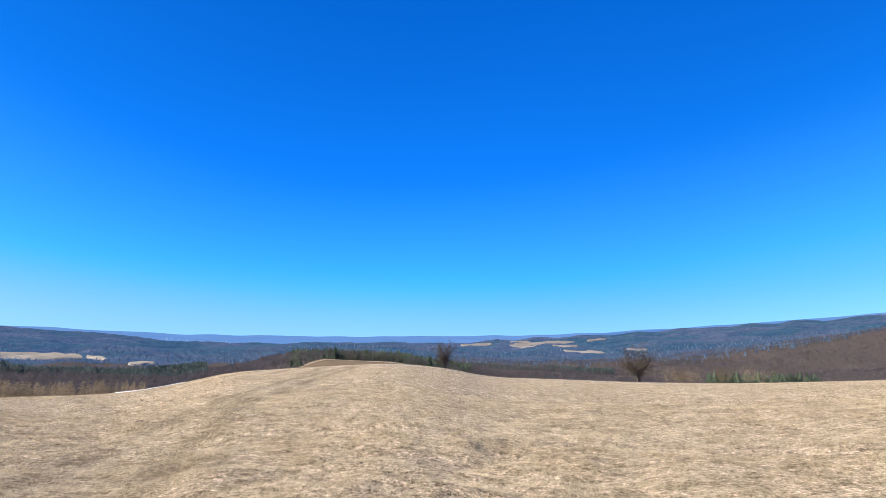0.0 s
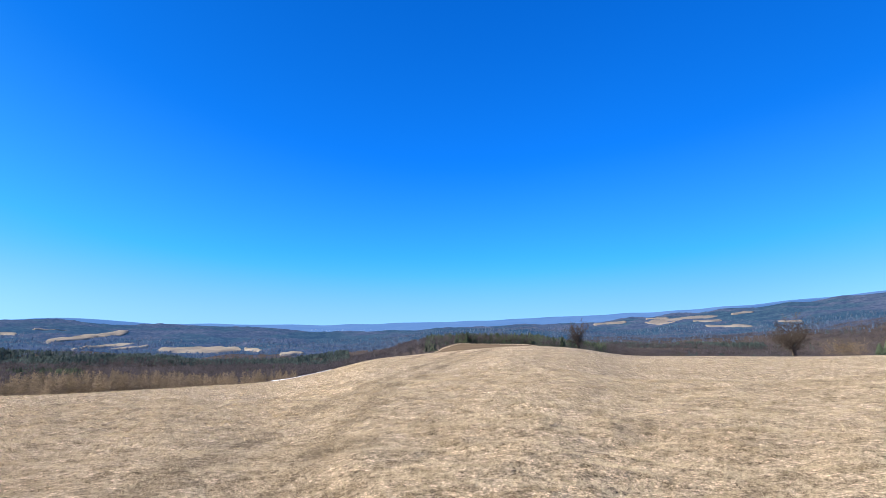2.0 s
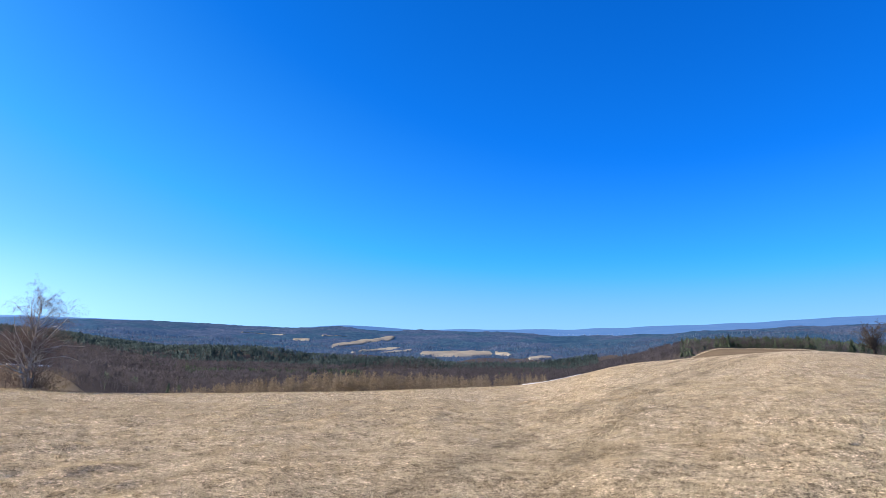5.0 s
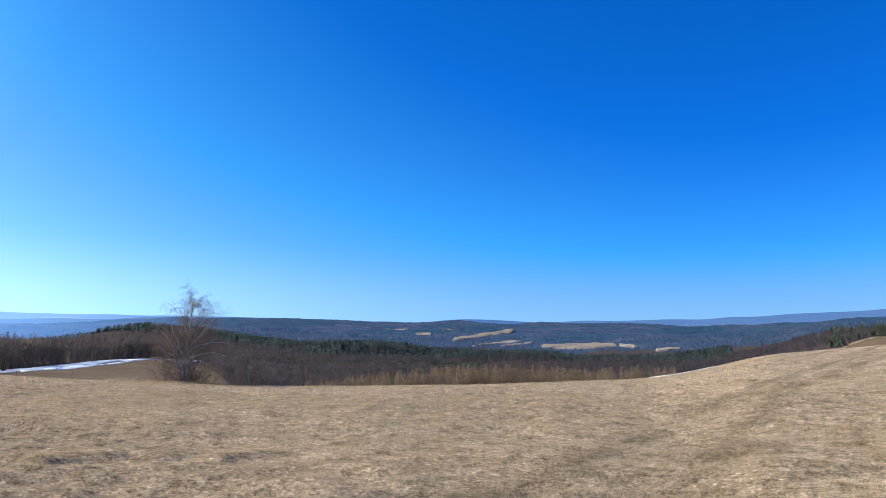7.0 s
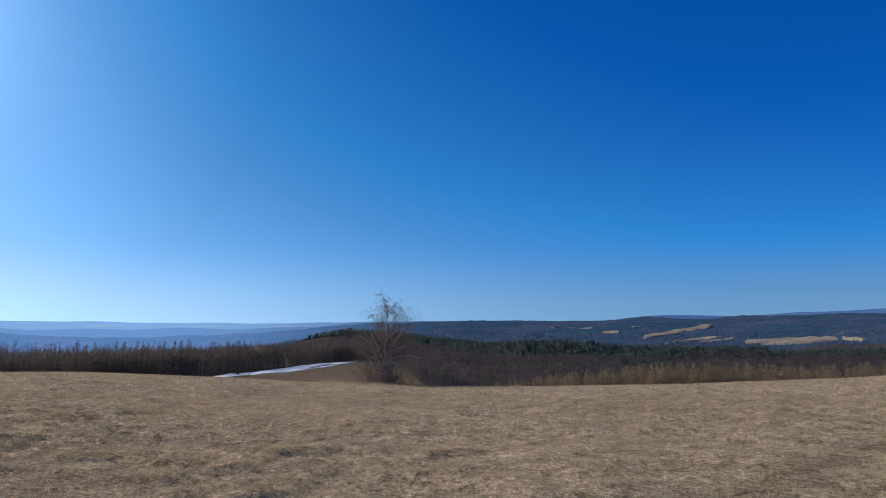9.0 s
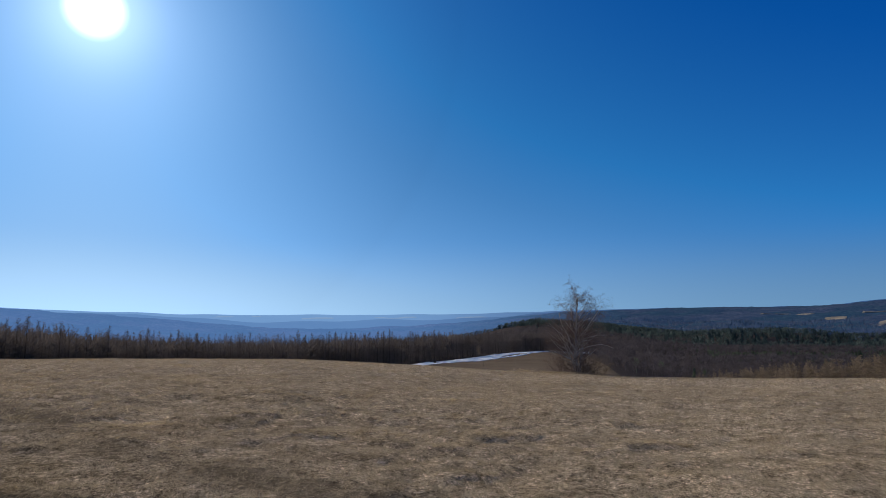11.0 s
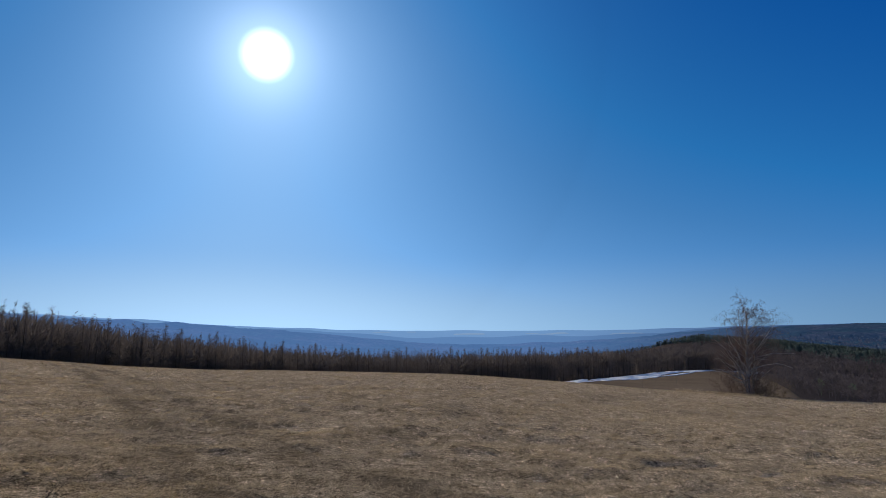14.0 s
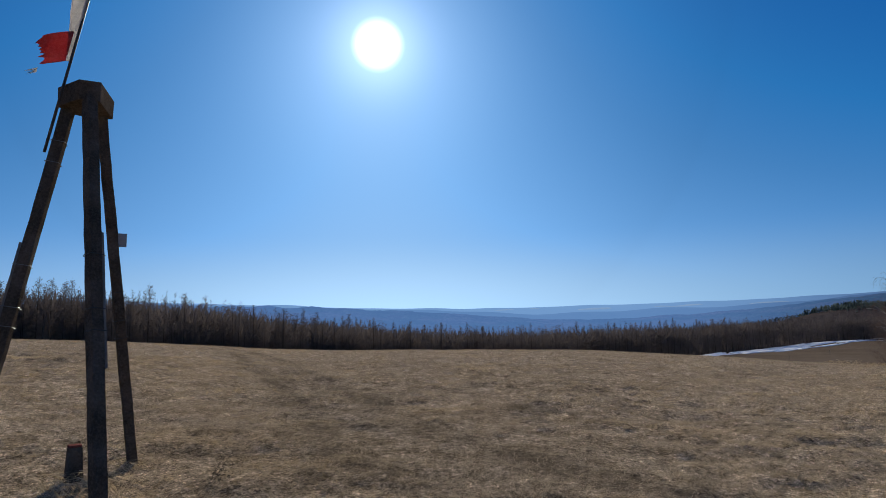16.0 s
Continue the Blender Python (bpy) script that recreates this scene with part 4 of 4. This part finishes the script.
def beam(p, q, w, d, turn=0.0, rough=0.0, seed=0, cuts=10):
    """A straight square-edged beam from p to q, with slightly uneven faces."""
    p, q = Vector(p), Vector(q)
    bm = bmesh.new()
    axis = q - p
    m = Matrix.Translation(p) @ axis.to_track_quat("Z", "Y").to_matrix().to_4x4() @ Matrix.Rotation(turn, 4, "Z")
    rng = random.Random(seed)
    rings = []
    for k in range(cuts + 1):
        z = axis.length * k / cuts
        ring = []
        for cx, cy in ((-1, -1), (-0.86, -1), (0.86, -1), (1, -1), (1, -0.86), (1, 0.86), (1, 1), (0.86, 1), (-0.86, 1), (-1, 1), (-1, 0.86), (-1, -0.86)):
            corner = 0.94 if abs(cx) == 1 and abs(cy) == 1 else 1.0
            ring.append(bm.verts.new(m @ Vector((cx * corner * w / 2 + rng.uniform(-rough, rough), cy * corner * d / 2 + rng.uniform(-rough, rough), z))))
        rings.append(ring)
    n = 12
    for a, b in zip(rings, rings[1:]):
        for k in range(n):
            bm.faces.new((a[k], a[(k + 1) % n], b[(k + 1) % n], b[k]))
    bm.faces.new(rings[0][::-1])
    bm.faces.new(rings[-1])
    bm.normal_update()
    return bm


def rod(p, q, r, sides=8):
    v, f = tubes([(p, q, r, r)], sides)
    bm = bmesh.new()
    vs = [bm.verts.new(x) for x in v]
    for face in f:
        bm.faces.new([vs[k] for k in face])
    bm.faces.new(vs[:sides][::-1])
    bm.faces.new(vs[sides:])
    return bm


def wire_loop(centre, axis, w, d, turn, r=0.004, rounds=1):
    """A wire wound round a beam."""
    m = Matrix.Translation(centre) @ Vector(axis).to_track_quat("Z", "Y").to_matrix().to_4x4() @ Matrix.Rotation(turn, 4, "Z")
    seg, steps = [], 16
    pts = [m @ Vector((w * 0.56 * math.copysign(abs(math.cos(t)) ** 0.4, math.cos(t)), d * 0.56 * math.copysign(abs(math.sin(t)) ** 0.4, math.sin(t)), 0.012 * k / steps)) for k, t in
           ((k, 6.2832 * k / steps) for k in range(steps * rounds + 1))]
    bm = bmesh.new()
    v, f = tubes([(a, b, r, r) for a, b in zip(pts, pts[1:])], 5)
    vs = [bm.verts.new(x) for x in v]
    for face in f:
        bm.faces.new([vs[k] for k in face])
    return bm


def survey_tripod():
    feet = [from_eye(131.75, 5.85), from_eye(129.6, 8.0), from_eye(140.5, 7.5)]       # near, far, other side
    tops = [from_eye(134.05, 7.05, 4.18), from_eye(133.15, 7.5, 4.18), from_eye(135.4, 7.4, 4.18)]
    head_at = from_eye(133.9, 7.3, 0)
    root = thing("survey_tripod", (head_at.x, head_at.y, feet[0].z), "weathered concrete survey tripod with mended legs on the hilltop", "survey marker")
    inv = Matrix.Translation(-root.location)
    at = lambda p: inv @ Vector(p)
    legs = []
    for k in range(3):
        foot = feet[k] - (tops[k] - feet[k]).normalized() * 0.25
        legs.append(part("leg", beam(at(foot), at(tops[k]), 0.112, 0.10, 0.35 + k * 2.1, 0.004, k, 22), M_CONCRETE, root))
    # head: a triangular block with cut corners
    bm = bmesh.new()
    out3 = [(Vector((t.x, t.y, 0)) - Vector((head_at.x, head_at.y, 0))).normalized() for t in tops]
    ring = []
    for k in range(3):
        o = out3[k]
        side = Vector((-o.y, o.x, 0))
        ring += [o * 0.30 - side * 0.10, o * 0.30 + side * 0.10]
    ring.sort(key=lambda p: math.atan2(p.y, p.x))
    base = at((head_at.x, head_at.y, 4.12))
    low = [bm.verts.new(base + p * 0.97) for p in ring]
    high = [bm.verts.new(base + p + Vector((0, 0, 0.21))) for p in ring]
    n = len(ring)
    bm.faces.new(low[::-1])
    bm.faces.new(high)
    for k in range(n):
        bm.faces.new((low[k], low[(k + 1) % n], high[(k + 1) % n], high[k]))
    part("head", bm, M_CONCRETE, root, "rough triangular concrete head block", bevel=0.012)
    # splints of board tied on with wire
    for k, (f0, f1, off, turn) in enumerate(((0.30, 0.62, 0.07, 0.35), (0.28, 0.55, 0.07, 2.45), (0.30, 0.60, 0.07, 4.55))):
        axis = tops[k] - feet[k]
        m = axis.to_track_quat("Z", "Y").to_matrix() @ Matrix.Rotation(turn, 3, "Z")
        shift = m @ Vector((-off if k != 1 else off, 0, 0))
        board = part("splint", beam(at(feet[k] + axis * f0 + shift), at(feet[k] + axis * f1 + shift), 0.025, 0.09, turn, 0.002, 9 + k), M_PLANK, legs[k], "grey weathered board tied to the leg")
        for g in (f0 + 0.08, f0 + 0.13, f1 - 0.06):
            part("wire", wire_loop(at(feet[k] + axis * g + shift * 0.15), axis, 0.14, 0.115, turn), M_WIRE if k == 2 else M_STEEL, legs[k])
    axis = tops[2] - feet[2]
    for g in (0.885, 0.825):
        part("wire", wire_loop(at(feet[2] + axis * g), axis, 0.125, 0.112, 4.55), M_WIRE, legs[2], "bright wire round the leg")
    # small plate on the far leg
    axis = tops[1] - feet[1]
    lateral = (from_eye(128, 8, 0) - from_eye(131, 8, 0)).normalized()
    p = feet[1] + axis * 0.64
    part("plate", beam(at(p + lateral * 0.035), at(p + lateral * 0.14), 0.006, 0.15, 0.1, 0, 0, 1), M_PLATE, legs[1], "small grey metal plate")
    return root


survey_tripod()


def flag():
    foot = from_eye(136.95, 7.2, 3.58)
    top = from_eye(133.4, 7.15, 6.1)
    root = thing("flag", foot, "torn red and white flag on a pole tied to the tripod", "flag")
    pole = part("pole", rod(Vector((0, 0, 0)), top - foot, 0.014), M_STEEL, root, "thin dark steel pole", smooth=True)
    along = (top - foot)
    left = (from_eye(140, 7.2, 0) - from_eye(134, 7.2, 0)).normalized()
    depth = Vector((left.y, -left.x, 0))
    rng = random.Random(8)

    def cloth(name, f0, f1, width, sag, mat, label, start=0.0, ragged=0.12):
        rows, cols = 18, 16
        bm = bmesh.new()
        grid = []
        for i in range(rows):
            f = f0 + (f1 - f0) * i / (rows - 1)
            fray = rng.uniform(1 - ragged, 1.0)
            line = []
            for j in range(cols):
                q = j / (cols - 1)
                reach = start + (width(i / (rows - 1)) * fray - start) * q
                wave = 0.05 * math.sin(9 * reach + 5 * f * 3) * min(1, reach * 6) + 0.02 * math.sin(23 * reach + 17 * f)
                line.append(bm.verts.new(along * f + left * reach + depth * wave + Vector((0, 0, -sag * reach ** 1.2 + 0.02 * math.sin(14 * reach + 9 * f)))))
            grid.append(line)
        for i in range(rows - 1):
            for j in range(cols - 1):
                bm.faces.new((grid[i][j], grid[i][j + 1], grid[i + 1][j + 1], grid[i + 1][j]))
        bmesh.ops.solidify(bm, geom=bm.faces[:], thickness=0.003)
        return part(name, bm, mat, root, label, smooth=True)

    cloth("white_cloth", 0.40, 0.95, lambda q: 0.045 + 0.10 * min(1, q * 2.2), 0.10, M_WHITE, "dirty white half of the flag gathered on the pole", ragged=0.05)
    cloth("red_cloth", 0.41, 0.535, lambda q: 0.28 + 0.12 * q, 0.7, M_RED, "torn faded red half of the flag", start=0.05, ragged=0.22)
    cloth("shred", 0.375, 0.395, lambda q: 0.37 + 0.03 * q, 0.62, M_WHITE, "frayed white shred", start=0.28, ragged=0.3)


flag()


def boundary_stone():
    at = from_eye(133.6, 7.35)
    root = thing("boundary_stone", at, "short tapered survey stone with worn red painted top", "survey stone")
    bm = bmesh.new()
    ring = lambda w, z: [bm.verts.new((x * w, y * w, z)) for x, y in ((-1, -1), (1, -1), (1, 1), (-1, 1))]
    a, b = ring(0.085, -0.12), ring(0.062, 0.34)
    bm.faces.new(a[::-1])
    bm.faces.new(b)
    for k in range(4):
        bm.faces.new((a[k], a[(k + 1) % 4], b[(k + 1) % 4], b[k]))
    part("shaft", bm, M_CONCRETE, root, bevel=0.012)
    bm = bmesh.new()
    a, b = ring(0.061, 0.342), ring(0.054, 0.362)
    bm.faces.new(a[::-1])
    bm.faces.new(b)
    for k in range(4):
        bm.faces.new((a[k], a[(k + 1) % 4], b[(k + 1) % 4], b[k]))
    part("cap", bm, M_RED_PAINT, root, "worn red painted cap", bevel=0.006)
    root.rotation_euler = (0.02, 0.03, 0.9)


boundary_stone()


def small_posts():
    az, r = 135.9, 61
    root = thing("pole_frame", spot(az, r), "two thin poles leaning together in the field", "pole frame")
    part("pole", rod(Vector((-0.55, 0, -0.1)), Vector((-0.03, 0.03, 2.3)), 0.05), M_BARK, root)
    part("pole", rod(Vector((0.45, 0.1, -0.1)), Vector((0.03, -0.03, 2.35)), 0.05), M_BARK, root)
    for az, r in ((78.6, 235), (75.0, 250), (72.2, 290)):
        ob = thing("fence_post", spot(az, r), "thin grey post in the brown meadow", "post", "posts in the lower meadow")
        part("post", rod(Vector((0, 0, -0.2)), Vector((0.03, 0, 3.0)), 0.06), M_PLANK, ob)


small_posts()

# shrubs along the field's edge
rng = random.Random(31)
for k in range(16):
    az = -2.5 - 7.0 * k / 15
    shrub(spot(az, float(np.interp(az, *CREST_R)) + rng.uniform(3, 10)), "low brown bramble on the field's edge", rng.uniform(1.3, 2.4), 8, 2.6, 40 + k, M_TWIG, "brambles along the field's edge")
for k, az in enumerate((-20.3, -21.2, -22.0, -24.3, -26.6)):
    shrub(spot(az, float(np.interp(az, *CREST_R)) + 6), "olive and tan bush on the field's edge", 2.6 + 0.5 * (k % 2), 14, 2.4, 70 + k, M_SHRUB if k % 2 else M_LARCH, "bushes on the field's edge")


# ---- houses of the far town ----
def house(at, w, d, h, turn):
    ob = thing("house", at, "small white house in the far hazy town", "house", "houses of the far town")
    ob.rotation_euler = (0, 0, turn)
    bm = bmesh.new()
    bmesh.ops.create_cube(bm, size=1, matrix=Matrix.Translation((0, 0, h / 2)) @ Matrix.Diagonal((w, d, h, 1)))
    part("wall", bm, M_HOUSE, ob)
    bm = bmesh.new()
    v = [bm.verts.new(p) for p in ((-w * .55, -d * .55, h), (w * .55, -d * .55, h), (w * .55, d * .55, h), (-w * .55, d * .55, h), (-w * .55, 0, h * 1.45), (w * .55, 0, h * 1.45))]
    for f in ((0, 1, 5, 4), (2, 3, 4, 5), (1, 2, 5), (3, 0, 4), (3, 2, 1, 0)):
        bm.faces.new([v[k] for k in f])
    part("roof", bm, M_HOUSE, ob)


rng = random.Random(6)
for k in range(46):
    az = rng.gauss(20.5, 1.6)
    r = rng.uniform(3900, 4150)
    site = spot(az, r, -0.5)
    site.z += float(far_swell(site.x, site.y, r))
    house(site, rng.uniform(5, 11), rng.uniform(5, 8), rng.uniform(2.0, 3.2), rng.uniform(0, 3))


# ---- the dry grass itself ----
def grass(name, count, r0, r1, length, width, blades, seed):
    """Bent dead blades in tufts, thinner on the worn ruts."""
    rng = np.random.RandomState(seed)
    az = rng.uniform(-41, 146, count)
    r = np.sqrt(rng.uniform(0, 1, count) * (r1 ** 2 - r0 ** 2) + r0 ** 2)
    r = np.minimum(r, np.interp(az, *CREST_R) * 1.05)
    p = where(az, r)
    keep = rng.uniform(0, 1, count) > 0.75 * worn(p[:, 0], p[:, 1])
    clump = 0.6 + 0.45 * lattice(p[:, 0], p[:, 1], 0.62, 41) + 0.25 * lattice(p[:, 0], p[:, 1], 0.31, 42) + 0.2 * lattice(p[:, 0], p[:, 1], 2.4, 34)
    keep &= rng.uniform(0, 1, count) < np.clip(clump + 0.35, 0.25, 1)
    p, clump = p[keep], clump[keep]
    n = len(p) * blades
    base = np.repeat(p, blades, 0) + np.concatenate([rng.normal(0, length * 0.35, (n, 2)), np.full((n, 1), -0.01)], 1)
    size = length * rng.uniform(0.5, 1.3, n) * np.repeat(np.clip(0.7 + 0.4 * clump, 0.5, 1.3), blades)
    comb = np.repeat(2.6 + 2.4 * lattice(p[:, 0], p[:, 1], 1.1, 35), blades)
    t = comb + rng.normal(0, 1.3, n)
    lean = np.radians(np.clip(rng.normal(66, 15, n), 15, 90))
    d = np.stack([np.cos(t) * np.sin(lean), np.sin(t) * np.sin(lean), np.cos(lean)], -1)
    side = np.stack([-np.sin(t), np.cos(t), np.zeros(n)], -1) + rng.normal(0, 0.4, (n, 3))
    side /= np.linalg.norm(side, axis=1, keepdims=True)
    w = (width * rng.uniform(0.6, 1.4, n))[:, None]
    v = np.stack([base - side * w, base + side * w, base + d * size[:, None]], 1).reshape(-1, 3)
    ob = mesh_object(name, v, np.arange(len(v)).reshape(-1, 3), M_BLADE)
    tagged(ob, "matted dry straw-coloured grass blades on the hilltop field", "grass", kind="stuff")


grass("grass", 130000, 5.4, 13, 0.08, 0.0034, 4, 51)
grass("grass", 125000, 12.5, 30, 0.105, 0.0078, 4, 52)
grass("grass", 70000, 29, 75, 0.14, 0.02, 4, 53)


def tall_tuft(at, count, reach, length, seed, width=0.004, where_it_is="by the tripod"):
    """A tussock of long bent straw."""
    rng = np.random.RandomState(seed)
    t, q = rng.uniform(0, 6.283, count), np.sqrt(rng.uniform(0, 1, count)) * reach
    seg = []
    for k in range(count):
        p = Vector((q[k] * math.cos(t[k]), q[k] * math.sin(t[k]), -0.02))
        a, ln = rng.uniform(0, 6.283), length * rng.uniform(0.5, 1.2)
        mid = p + Vector((0.35 * ln * math.cos(a), 0.35 * ln * math.sin(a), 0.45 * ln))
        tip = mid + Vector((0.5 * ln * math.cos(a), 0.5 * ln * math.sin(a), rng.uniform(-0.25, 0.12) * ln))
        seg += [(p, mid, width), (mid, tip, width * 0.8)]
    ob = mesh_object("grass_tuft", *slivers(seg), M_BLADE)
    ob.location = at
    tagged(ob, "tussock of long bent dry grass " + where_it_is, "grass", "tussocks " + where_it_is, kind="stuff")


for k, (az, r, n, reach, ln) in enumerate(((133.7, 7.1, 160, 0.35, 0.26), (131.4, 6.1, 220, 0.5, 0.24), (135.4, 6.6, 220, 0.7, 0.24), (129.5, 7.9, 90, 0.3, 0.18), (128.0, 6.3, 160, 0.6, 0.2), (132.9, 5.7, 260, 0.6, 0.26))):
    tall_tuft(from_eye(az, r), n, reach, ln, 90 + k)
fallen = thing("fallen_twig", from_eye(124.2, 6.9), "small bare grey twig lying in the dry grass", "twig")
tube, twig = [], []
grow(random.Random(3), (-0.25, 0, 0.02), (1, 0.3, 0.35), 0.55, 0.009, 0, dict(SHRUB, fine=0.004), tube, twig)
mesh_object("stem", *tubes(tube, 4), M_BARK, fallen)
tagged(mesh_object("brush", *slivers(twig), M_BARK, fallen), kind="stuff")
rng = random.Random(12)
for k in range(12):
    az = 66.5 + 5.5 * rng.random()
    tall_tuft(spot(az, rng.uniform(54, 58)), 110, 1.1, rng.uniform(0.3, 0.55), 120 + k, 0.011, "by the birch")
